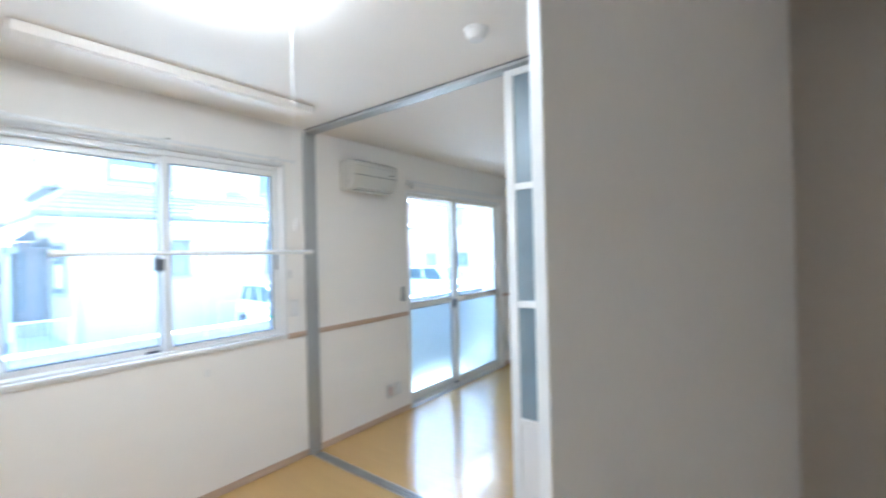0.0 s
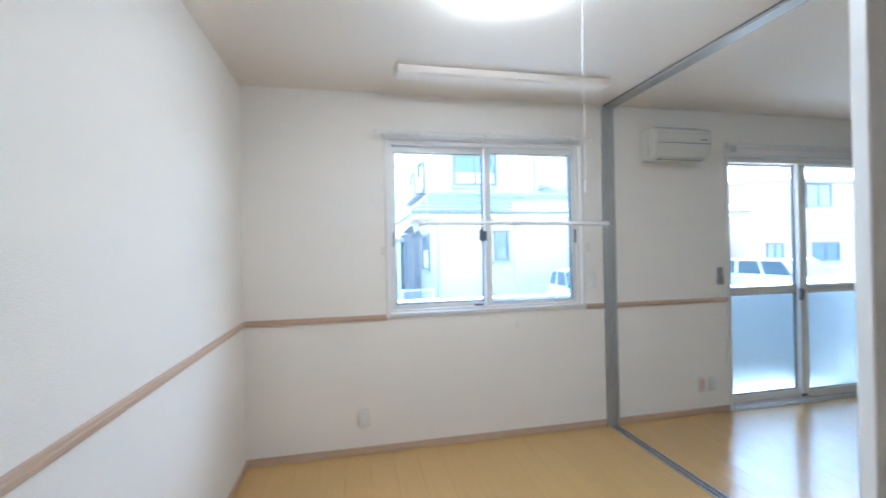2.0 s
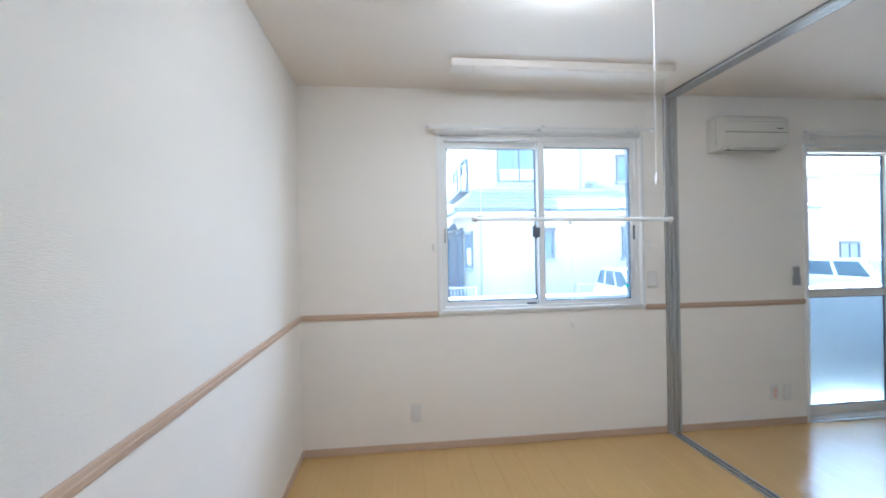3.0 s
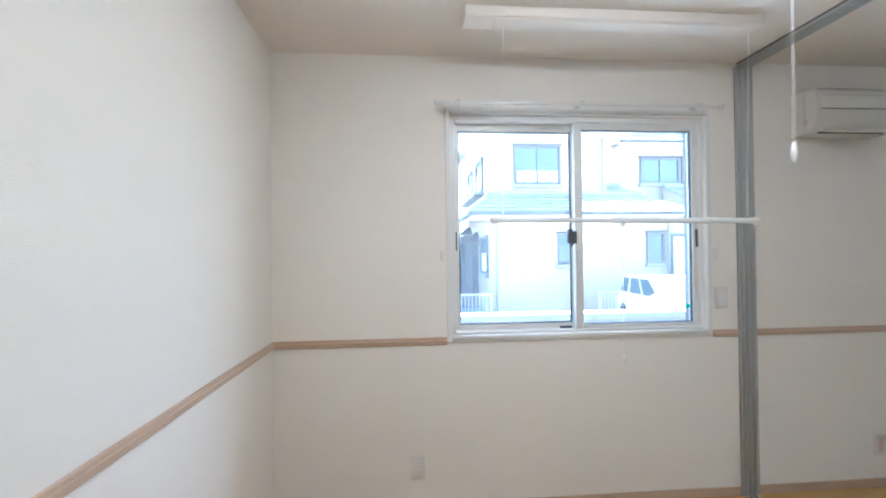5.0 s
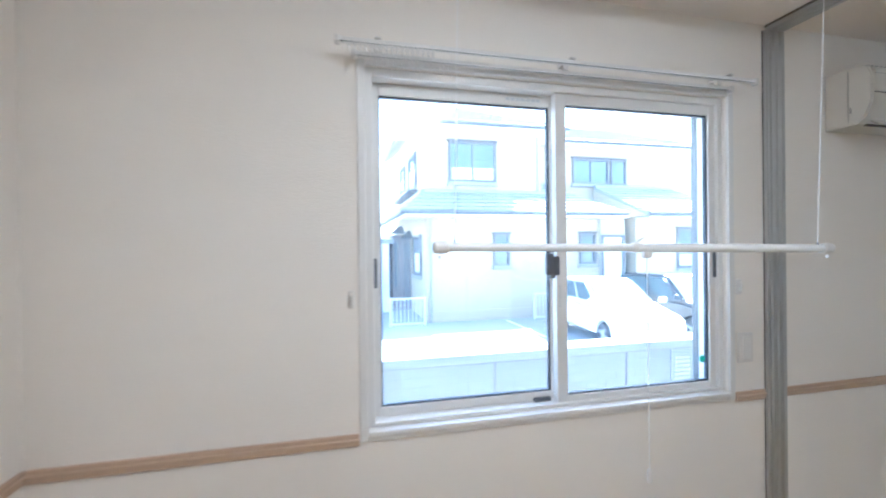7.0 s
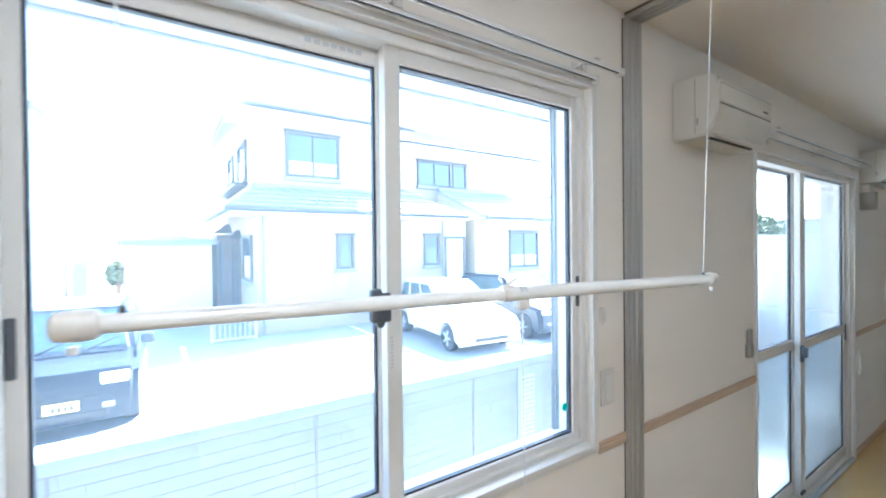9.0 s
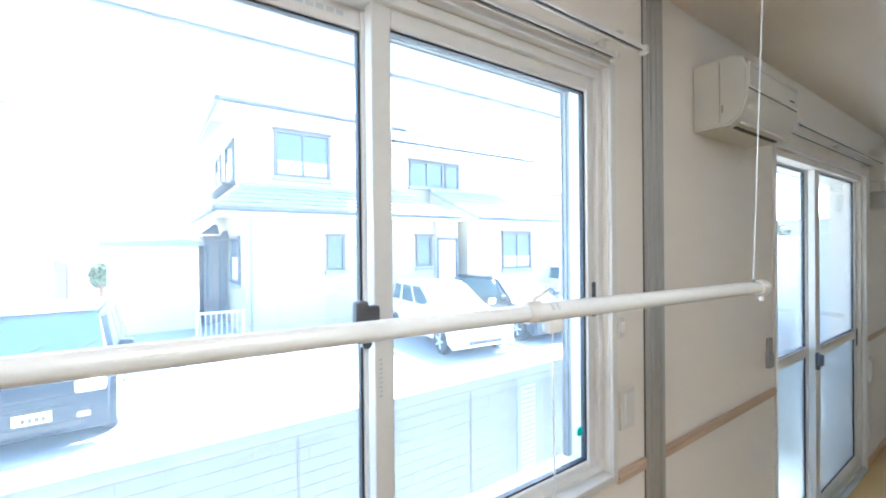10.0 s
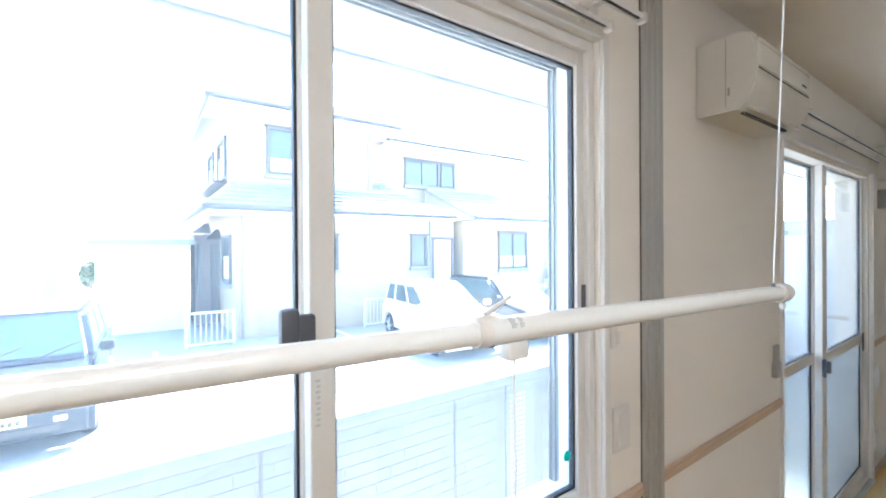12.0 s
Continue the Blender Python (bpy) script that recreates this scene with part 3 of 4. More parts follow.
for k in range(28):
    p, q = (2 * math.pi * (k + j) / 28 for j in (0, 1))
    tube(bm, (WX + 0.010, 5.15 + 0.045 * math.sin(p), 0.665 + 0.082 * math.cos(p)), (WX + 0.010, 5.15 + 0.045 * math.sin(q), 0.665 + 0.082 * math.cos(q)), 0.005, 8)
part("loop", bm, CORD, tie)

# ---- ceiling lamp, smoke alarm, drying rod ----
LX, LY = -1.06, 1.0
cl = thing("ceiling_light", (LX, LY, TOP), "round white ceiling light, switched on", "ceiling light")
part("base", lathe(nb(), [(0.10, 2.36), (0.20, 2.37), (0.20, 2.40)], (LX, LY, 0), 48), PLASTIC, cl)
part("diffuser", lathe(nb(), [(0.05, 2.296), (0.14, 2.300), (0.20, 2.312), (0.235, 2.332), (0.242, 2.352), (0.235, 2.37), (0.20, 2.372)], (LX, LY, 0), 56), GLOW, cl, "glowing milky diffuser")
bm = nb()
tube(bm, (-1.17, 1.325, 1.60), (-1.17, 1.325, TOP - 0.012), 0.0007, 8)
pc = thing("pull_cord", (-1.17, 1.325, TOP), "thin white pull cord with a small knob, from the ceiling", "pull cord")
part("cord", bm, CORD, pc)
part("ceiling_rose", lathe(nb(), [(0.016, TOP - 0.014), (0.020, TOP - 0.006), (0.020, TOP)], (-1.17, 1.325, 0), 20), PLASTIC, pc)
part("knob", lathe(nb(), [(0.003, 1.612), (0.006, 1.600), (0.0075, 1.582), (0.005, 1.568), (0.002, 1.562)], (-1.17, 1.325, 0), 16), PLASTIC, pc)
sm = thing("smoke_alarm", (-0.70, 1.89, TOP), "round white smoke alarm on the ceiling", "smoke alarm")
part("base", lathe(nb(), [(0.050, TOP - 0.012), (0.052, TOP)], (-0.70, 1.89, 0), 32), PLASTIC, sm)
part("cover", lathe(nb(), [(0.018, TOP - 0.046), (0.030, TOP - 0.044), (0.044, TOP - 0.026), (0.046, TOP - 0.012)], (-0.70, 1.89, 0), 32), PLASTIC, sm)

dx0, dx1, dy0, dy1 = -2.10, -1.985, 0.655, 1.995
hg = thing("drying_rack", ((dx0 + dx1) / 2, 1.33, TOP), "white ceiling-hung lifting clothes-drying rod on cords", "drying rack")
part("ceiling_case", box(nb(), dx0, dx1, dy0, dy1, TOP - 0.045, TOP, 0.006, 2), CEILING, hg)
part("case_cover", box(nb(), dx0 + 0.012, dx1 - 0.012, dy0 + 0.13, dy1 - 0.08, TOP - 0.051, TOP - 0.044, 0.003, 1), CEILING, hg)
ROD_A, ROD_B = Vector((-2.119, 0.797, 1.505)), Vector((-2.076, 2.005, 1.490))   # ends of the rod, hung a little askew


def on_rod(y):
    return ROD_A.lerp(ROD_B, (y - ROD_A.y) / (ROD_B.y - ROD_A.y))


part("rod", tube(nb(), on_rod(0.797), on_rod(1.36), 0.0103, 28), ROD, hg)
part("rod_sleeve", tube(nb(), on_rod(1.335), on_rod(2.0), 0.0124, 28), ROD, hg)
part("sleeve_collar", tube(nb(), on_rod(1.332), on_rod(1.346), 0.0128, 28), PLASTIC, hg, "white collar where the rod slides out")
for y, side in ((0.797, -1), (2.005, 1)):
    c = on_rod(y)
    bm = nb()
    lathe(bm, [(0.008, -0.022), (0.0145, -0.018), (0.0165, 0.0), (0.0150, 0.014), (0.009, 0.020)], c, 24, "Y")
    tube(bm, (c.x, c.y + side * 0.004, c.z - 0.020), (c.x, c.y + side * 0.004, c.z - 0.028), 0.005, 10)
    part("end_knob", bm, PLASTIC, hg)
    k = on_rod(y - side * 0.035)
    part("cord_eye", lathe(nb(), [(0.003, 0.009), (0.004, 0.012), (0.002, 0.018)], k, 12), LATCH, hg, "small dark cord eye")
    part("cord", tube(nb(), k + Vector((0, 0, 0.014)), (-2.05, k.y, TOP - 0.045), 0.0011, 8), CORD, hg)
c = on_rod(1.345)
bm = nb()
box(bm, c.x - 0.006, c.x + 0.006, c.y - 0.012, c.y + 0.014, c.z + 0.009, c.z + 0.015, 0.003, 1)
tube(bm, (c.x, c.y, c.z + 0.016), (c.x + 0.003, c.y + 0.028, c.z + 0.030), 0.003, 10, r2=0.0015)
part("hook", bm, PLASTIC, hg)
c = on_rod(1.379)
part("cord_holder", box(nb(), c.x - 0.008, c.x + 0.008, c.y - 0.013, c.y + 0.013, c.z - 0.028, c.z - 0.010, 0.004, 2), PLASTIC, hg)
part("pull_cord", tube(nb(), (c.x, c.y, c.z - 0.027), (c.x, 1.382, 0.88), 0.0011, 8), CORD, hg)
part("pull_knob", lathe(nb(), [(0.003, 0.884), (0.007, 0.876), (0.008, 0.858), (0.006, 0.845)], (c.x, 1.382, 0), 16), PLASTIC, hg)
bm = nb()
for k in range(5):
    an = radians(20 + k * 11)
    for y, w in ((1.366, 0.005), (1.376, 0.004)):
        q = on_rod(y)
        px, pz = q.x + 0.0124 * math.cos(an), q.z + 0.0124 * math.sin(an)
        box(bm, px - 0.0008, px + 0.0008, y, y + w + 0.002 * (k % 2), pz - 0.0008, pz + 0.0008)
part("print", bm, INK, hg, "faint grey print round the rod")

# ---- outside: ground, own building's eave, low wall ----
solid("ground", box(nb(), -600, 600, -600, 600, GROUND - 0.3, GROUND), LOT, "pale sunlit concrete parking ground", "ground", kind="structure")
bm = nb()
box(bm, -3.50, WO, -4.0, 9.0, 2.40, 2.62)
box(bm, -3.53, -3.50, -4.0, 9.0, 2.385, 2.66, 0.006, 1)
solid("eave", bm, EAVE, "soffit and fascia of the building's own eave, shade put into its colour", "eave", kind="structure")
bm = nb()
box(bm, WO - 0.02, WO, SY - 4, WIN[0] - 0.02, GROUND, 2.40)
box(bm, WO - 0.02, WO, WIN[0] - 0.02, WIN[1] + 0.02, GROUND, WIN[2] - 0.03)
box(bm, WO - 0.02, WO, WIN[1] + 0.02, FDR[0] - 0.01, GROUND, 2.40)
box(bm, WO - 0.02, WO, FDR[1] + 0.01, 9.0, GROUND, 2.40)
solid("outer_cladding", bm, STUCCO_GREY, "pale siding on the building's outer wall", "wall", kind="structure")
bm = box(nb(), -3.53, WO - 0.02, -4.0, 6.6, GROUND, -0.12)
solid("terrace", bm, VERANDA, "pale concrete terrace outside the garden door", "terrace", kind="structure")
sc = thing("privacy_screen", (-3.1, 6.3, GROUND), "white privacy screen across the terrace", "screen")
part("panel", box(nb(), -3.50, WO - 0.03, 6.29, 6.31, -0.06, 1.63), STEEL, sc)
for x in (-3.60, WO - 0.05):
    part("post", box(nb(), x - 0.02, x + 0.02, 6.27, 6.33, GROUND, 1.67, 0.003, 1), STEEL, sc)
part("top_rail", box(nb(), -3.56, WO - 0.07, 6.275, 6.325, 1.63, 1.66, 0.003, 1), STEEL, sc)

GX = -3.53
PT = 0.81
gw = thing("veranda_parapet", (GX, 2.0, GROUND), "low pale grey panelled veranda parapet with a flat coping", "parapet")
part("core", box(nb(), GX - 0.115, GX - 0.005, -4.0, 6.24, GROUND, PT), MORTAR, gw)
part("coping", box(nb(), GX - 0.150, GX + 0.028, -4.0, 6.24, PT, PT + 0.055, 0.006, 2), CAP, gw, "pale coping")
part("coping_seam", box(nb(), GX + 0.004, GX + 0.012, -4.0, 6.24, PT - 0.010, PT - 0.001), GUTTER, gw, "dark line under the coping")
for k in range(-1, 6):
    if k != 2:
        y = 1.46 + 0.925 * k
        part("joint_strip", box(nb(), GX - 0.014, GX + 0.003, y - 0.005, y + 0.005, GROUND, PT - 0.011), GUTTER, gw, "dark panel joint")
vent = part("vent_panel", box(nb(), GX - 0.014, GX + 0.006, 2.735, 2.955, -0.30, PT - 0.004, 0.003, 1), CAP, gw, "perforated grey vent panel")
bm = nb()
for i in range(5):
    for j in range(26):
        box(bm, GX + 0.005, GX + 0.008, 2.765 + i * 0.025, 2.779 + i * 0.025, 0.03 + j * 0.028, 0.044 + j * 0.028)
part("perforation", bm, SOFFIT, vent)

for y in (-1.4, 1.3, 5.45, 8.05, 10.65, 13.3, 16.2):
    solid("parking_line", box(nb(), -13.2, -8.4, y - 0.05, y + 0.05, GROUND, GROUND + 0.004), CURTAIN, "worn white parking bay line on the ground", "parking line", kind="structure")

# ---- outside: buildings ----
def facade_window(parent, x, y0, y1, z0, z1, bars=1, frame=0.07, curtain=False):
    w = part("window", ring(nb(), x, x + 0.07, y0, y1, z0, z1, frame), BROWN, parent, "dark brown framed window")
    part("sill", box(nb(), x, x + 0.12, y0 - 0.05, y1 + 0.05, z0 - 0.10, z0 - 0.002, 0.01, 1), GUTTER, w)
    part("hood", box(nb(), x, x + 0.10, y0 - 0.05, y1 + 0.05, z1 + 0.002, z1 + 0.05, 0.01, 1), BROWN, w)
    n = bars + 1
    step = (y1 - y0 - 2 * frame) / n
    for k in range(n):
        a = y0 + frame + k * step
        part("pane", box(nb(), x, x + 0.02, a + 0.015, a + step - 0.015, z0 + frame, z1 - frame), FARGLASS, w)
        if curtain:
            bm = nb()
            for q in range(1, 5):
                zz = z0 + frame + q * (z1 - z0 - 2 * frame) / 5
                box(bm, x + 0.021, x + 0.026, a + 0.015, a + step - 0.015, zz - 0.008, zz + 0.008)
            for q in (1, 2):
                yy = a + q * step / 3
                box(bm, x + 0.021, x + 0.026, yy - 0.008, yy + 0.008, z0 + frame, z1 - frame)
            part("lattice", bm, BROWN, w)
            part("curtain", box(nb(), x + 0.02, x + 0.024, a + 0.03, a + step - 0.03, z0 + frame + 0.02, z0 + frame + (z1 - z0) * 0.30), CURTAIN, w)
        if k:
            part("mullion", box(nb(), x, x + 0.06, a - 0.025, a + 0.025, z0 + frame, z1 - frame), BROWN, w)
    return w


def tiled(parent, e0, e1, t1, t0, material=ROOF, tile=0.30, row=0.27):
    """A roof plane from its eave e0-e1 up to its top t0-t1: a slab, with rows of overlapping tiles on it."""
    e0, e1, t1, t0 = map(Vector, (e0, e1, t1, t0))
    up = (e1 - e0).cross(t0 - e0 if (t0 - e0).length > 0.01 else t1 - e0).normalized()
    if up.z < 0:
        up = -up
    bm = nb()
    lower = [bm.verts.new(p) for p in (e0, e1, t1, t0)]
    under = [bm.verts.new(p - up * 0.10) for p in (e0, e1, t1, t0)]
    bm.faces.new(lower), bm.faces.new(list(reversed(under)))
    for i in range(4):
        bm.faces.new((lower[i], lower[(i + 1) % 4], under[(i + 1) % 4], under[i]))
    bmesh.ops.recalc_face_normals(bm, faces=bm.faces)
    part("roof", bm, material, parent)
    verts, faces = [], []
    rows = max(1, int(((t0 + t1) / 2 - (e0 + e1) / 2).length / row))
    at = ORIGIN[parent.name]
    for j in range(rows):
        a, b = j / rows, min(1, (j + 1.25) / rows)
        l0, l1, h0, h1 = e0.lerp(t0, a), e1.lerp(t1, a), e0.lerp(t0, b), e1.lerp(t1, b)
        n = max(1, int((l1 - l0).length / tile))
        for i in range(n):
            u, v = (i + 0.04) / n, (i + 0.96) / n
            k = len(verts)
            low = up * (0.055 + 0.006 * random.random())
            p = [l0.lerp(l1, u) + up * 0.004, l0.lerp(l1, v) + up * 0.004, l0.lerp(l1, v) + low, l0.lerp(l1, u) + low, h0.lerp(h1, v) + up * 0.012, h0.lerp(h1, u) + up * 0.012]
            verts += [q - at for q in p]
            faces += [(k, k + 1, k + 2, k + 3), (k + 3, k + 2, k + 4, k + 5), (k, k + 3, k + 5), (k + 1, k + 4, k + 2)]
    me = bpy.data.meshes.new("roof_tile")
    me.from_pydata(verts, [], faces)
    me.materials.append(material)
    ob = new("roof_tile", me)
    ob.parent = parent
    tagged(ob, "rows of grey roof tiles", kind="stuff")
    bm = nb()
    tube(bm, e0, e1, 0.065, 10)
    part("gutter", bm, GUTTER_DARK, parent)
    if (t1 - t0).length > 0.3:
        part("ridge_cap", tube(nb(), t0 + up * 0.05, t1 + up * 0.05, 0.08, 10), material, parent)


HG = -0.485
hs = thing("house", (-15.5, 6.5, HG), "two-storey cream stucco house with grey tiled hip roofs", "house", "neighbouring houses")
part("wall", box(nb(), -19.5, -12.8, 2.65, 8.75, HG, 2.62), STUCCO, hs)
part("wall", box(nb(), -19.5, -13.4, 2.75, 6.3, 2.64, 5.02), STUCCO, hs)
part("wall", box(nb(), -19.5, -14.2, 6.32, 12.6, 2.64, 4.92), STUCCO, hs)
part("wall", box(nb(), -19.5, -12.6, 8.97, 12.75, HG, 2.60), STUCCO, hs)
part("wall", box(nb(), -19.5, -13.9, 8.76, 8.96, HG, 2.60), STUCCO, hs)
part("plinth", box(nb(), -12.8, -12.77, 2.65, 8.75, HG, -0.15), STUCCO, hs)
for e0, e1, t1, t0 in (
        ((-12.2, 1.95, 2.50), (-12.2, 8.40, 2.50), (-13.4, 7.40, 3.12), (-13.4, 2.70, 3.12)),
        ((-13.4, 6.32, 3.12), (-13.4, 7.40, 3.12), (-14.2, 7.10, 3.50), (-14.2, 6.32, 3.50)),
        ((-18.5, 1.95, 2.50), (-12.2, 1.95, 2.50), (-13.4, 2.72, 3.12), (-18.5, 2.72, 3.12)),
        ((-12.8, 2.10, 5.00), (-12.8, 6.90, 5.00), (-15.6, 4.75, 6.25), (-15.6, 4.25, 6.25)),
        ((-12.8, 6.90, 5.00), (-18.4, 6.90, 5.00), (-15.7, 4.75, 6.25), (-15.6, 4.75, 6.25)),
        ((-18.4, 2.10, 5.00), (-12.8, 2.10, 5.00), (-15.6, 4.25, 6.25), (-15.7, 4.25, 6.25)),
        ((-13.6, 6.92, 4.88), (-13.6, 13.10, 4.88), (-16.1, 11.2, 5.95), (-16.1, 6.92, 5.95)),
        ((-13.6, 13.10, 4.88), (-18.6, 13.10, 4.88), (-16.2, 11.2, 5.95), (-16.1, 11.2, 5.95)),
        ((-12.0, 8.95, 2.50), (-12.0, 13.2, 2.50), (-13.9, 11.4, 3.42), (-13.9, 8.45, 3.42)),
        ((-12.0, 13.2, 2.50), (-18.0, 13.2, 2.50), (-16.0, 11.4, 3.42), (-13.9, 11.4, 3.42))):
    tiled(hs, e0, e1, t1, t0)
bm = nb()
v = [bm.verts.new(p) for p in ((-12.05, 8.93, 2.42), (-13.9, 8.43, 3.36), (-13.9, 8.43, 2.42))]
w = [bm.verts.new(p) for p in ((-12.05, 8.99, 2.42), (-13.9, 8.49, 3.36), (-13.9, 8.49, 2.42))]
bm.faces.new(v), bm.faces.new(list(reversed(w)))
for i in range(3):
    bm.faces.new((v[i], w[i], w[(i + 1) % 3], v[(i + 1) % 3]))
bmesh.ops.recalc_face_normals(bm, faces=bm.faces)
part("gable", bm, STUCCO, hs)
for x0, x1, y0, y1, z in ((-13.4, -12.15, 2.0, 8.4, 2.42), (-14.2, -12.75, 2.15, 6.85, 4.90), (-14.9, -13.55, 6.95, 13.0, 4.79), (-12.6, -12.0, 8.97, 13.1, 2.40)):
    part("soffit", box(nb(), x0, x1, y0, y1, z - 0.05, z), SOFFIT, hs)
facade_window(hs, -13.4, 3.43, 4.87, 3.44, 4.62, 1, curtain=True)
facade_window(hs, -14.2, 7.82, 9.17, 3.62, 4.46, 1)
facade_window(hs, -14.2, 9.24, 9.84, 3.62, 4.46, 0)
facade_window(hs, -12.8, 4.54, 5.02, 1.05, 1.93, 0)
facade_window(hs, -12.8, 7.19, 7.74, 1.05, 1.95, 0)
facade_window(hs, -12.6, 10.40, 11.75, 0.86, 2.08, 1, curtain=True)
d = part("door", box(nb(), -12.8, -12.74, 7.98, 8.60, HG + 0.15, 1.82, 0.01, 1), SOFFIT, hs, "pale side door")
part("door_frame", ring(nb(), -12.8, -12.70, 7.90, 8.68, HG + 0.15, 1.90, 0.07, 0.02), BROWN, d)
part("step", box(nb(), -12.8, -12.2, 7.8, 8.75, HG, HG + 0.15, 0.01, 1), LOT, hs)
for x, y, za, zb in ((-13.34, 6.18, 3.1, 4.9), (-12.74, 2.76, HG, 2.4), (-12.74, 7.86, HG, 2.4), (-12.54, 12.68, HG, 2.4)):
    part("downpipe", tube(nb(), (x, y, za), (x, y, zb), 0.035, 10), GUTTER, hs)


def side_window(parent, y, x0, x1, z0, z1, label="dark brown framed window in the side wall"):
    """A window in a wall that faces -y."""
    bm = nb()
    for xa, xb, za, zb in ((x0, x0 + 0.07, z0, z1), (x1 - 0.07, x1, z0, z1), (x0 + 0.07, x1 - 0.07, z0, z0 + 0.07), (x0 + 0.07, x1 - 0.07, z1 - 0.07, z1)):
        box(bm, xa, xb, y - 0.07, y, za, zb)
    w = part("window", bm, BROWN, parent, label)
    part("pane", box(nb(), x0 + 0.08, x1 - 0.08, y - 0.02, y, z0 + 0.08, z1 - 0.08), FARGLASS, w)
    part("curtain", box(nb(), x0 + 0.12, x1 - 0.12, y - 0.026, y - 0.022, z0 + 0.10, z0 + (z1 - z0) * 0.55), CURTAIN, w)
    part("sill", box(nb(), x0 - 0.05, x1 + 0.05, y - 0.12, y, z0 - 0.09, z0 - 0.002, 0.01, 1), GUTTER, w)


side_window(hs, 2.65, -14.65, -13.45, 0.75, 1.95)
side_window(hs, 2.75, -16.10, -14.75, 3.52, 4.60)
side_window(hs, 2.75, -18.20, -17.10, 3.52, 4.60)
bm = box(nb(), -18.5, -14.6, 2.40, 2.75, 3.30, 3.38, 0.01, 1)
for k in range(14):
    box(bm, -18.45 + k * 0.29, -18.42 + k * 0.29, 2.41, 2.43, 3.38, 3.50)
part("flower_box", bm, BROWN, hs, "dark window-box ledge under the upper side windows")
bay = part("bay", box(nb(), -16.8, -15.4, 2.05, 2.65, HG, 2.0), BRICK_FACE, hs, "bay faced with brown brick")
part("doorway", box(nb(), -15.4, -15.36, 2.42, 2.60, HG + 0.2, 1.75, 0.01, 1), BROWN, bay)
part("slit_window", box(nb(), -15.4, -15.36, 2.10, 2.17, 0.3, 1.75, 0.01, 1), FARGLASS, bay)
for ya, yb, za in ((1.93, 2.40, 2.02), (2.30, 2.66, 1.86)):
    bm = nb()
    low = [bm.verts.new(v) for v in ((-15.0, ya, za), (-15.0, yb, za), (-15.5, yb, za), (-15.5, ya, za))]
    top = [bm.verts.new(v) for v in ((-15.5, yb, za + 0.28), (-15.5, yb - 0.10, za + 0.28))]
    for f in ((low[0], low[1], low[2], low[3]), (low[0], low[1], top[0], top[1]), (low[1], low[2], top[0]), (low[2], low[3], top[1], top[0]), (low[3], low[0], top[1])):
        bm.faces.new(f)
    bmesh.ops.recalc_face_normals(bm, faces=bm.faces)
    part("awning", bm, GUTTER_DARK, bay, "small dark pitched awning")


def push_out(ob):
    """Moves and scales a thing by one factor about a point in the room."""
    c, k = Vector((-1.0, 0.75, 1.48)), 1.12
    ob.location = c + (ob.location - c) * k + Vector((0.69, 0.16, -0.06))
    ob.scale = (k, k, k)


push_out(hs)


def plain_house(base, size, wall, roof, label, over=0.4, rise=1.2):
    """A far building: walls, a hipped roof with an overhang, windows set by the caller."""
    (x0, y0, z0), (lx, ly, lz) = base, size
    ob = thing("house", (x0 + lx / 2, y0 + ly / 2, z0), label, "house", "neighbouring houses")
    part("wall", box(nb(), x0, x0 + lx, y0, y0 + ly, z0, z0 + lz), wall, ob)
    z = z0 + lz
    a, b, c, d = (x0 - over, y0 - over), (x0 + lx + over, y0 - over), (x0 + lx + over, y0 + ly + over), (x0 - over, y0 + ly + over)
    bm = nb()
    low = [bm.verts.new((*p, z)) for p in (a, b, c, d)]
    mid = [bm.verts.new((*p, z + 0.14)) for p in (a, b, c, d)]
    if lx > ly:
        tops = [(x0 + ly / 2, y0 + ly / 2), (x0 + lx - ly / 2, y0 + ly / 2)]
        r = [bm.verts.new((*p, z + rise)) for p in tops]
        fs = [(mid[0], mid[1], r[1], r[0]), (mid[2], mid[3], r[0], r[1]), (mid[1], mid[2], r[1]), (mid[3], mid[0], r[0])]
    else:
        tops = [(x0 + lx / 2, y0 + lx / 2), (x0 + lx / 2, y0 + ly - lx / 2)]
        r = [bm.verts.new((*p, z + rise)) for p in tops]
        fs = [(mid[1], mid[2], r[1], r[0]), (mid[3], mid[0], r[0], r[1]), (mid[0], mid[1], r[0]), (mid[2], mid[3], r[1])]
    for f in fs:
        bm.faces.new(f)
    bm.faces.new(list(reversed(low)))
    for i in range(4):
        bm.faces.new((low[i], low[(i + 1) % 4], mid[(i + 1) % 4], mid[i]))
    bmesh.ops.recalc_face_normals(bm, faces=bm.faces)
    part("roof", bm, roof, ob)
    return ob


h2 = plain_house((-24.0, 19.2, GROUND), (8.0, 11.0, 4.95), STUCCO_PINK, ROOF, "pale pinkish two-storey house beyond the parking lot")
facade_window(h2, -16.0, 21.9, 23.5, 3.05, 4.2, 1)
facade_window(h2, -16.0, 19.5, 20.5, 0.35, 1.3, 1)
facade_window(h2, -16.0, 22.2, 23.9, 0.4, 1.3, 1)
part("band", box(nb(), -16.0, -15.92, 19.2, 30.2, 1.75, 1.85), GUTTER, h2, "grey band between the storeys")
h3 = plain_house((-24.0, 14.2, GROUND), (6.0, 4.0, 2.35), STUCCO_GREY, ROOF_RED, "low pale house with a red-brown roof", rise=0.8)
facade_window(h3, -18.0, 15.6, 16.9, 0.3, 1.3, 1)
h4 = plain_house((-21.0, 0.08, GROUND), (5.0, 2.1, 2.40), SOFFIT, ROOF, "low white outbuilding across the lot", over=0.15, rise=0.35)
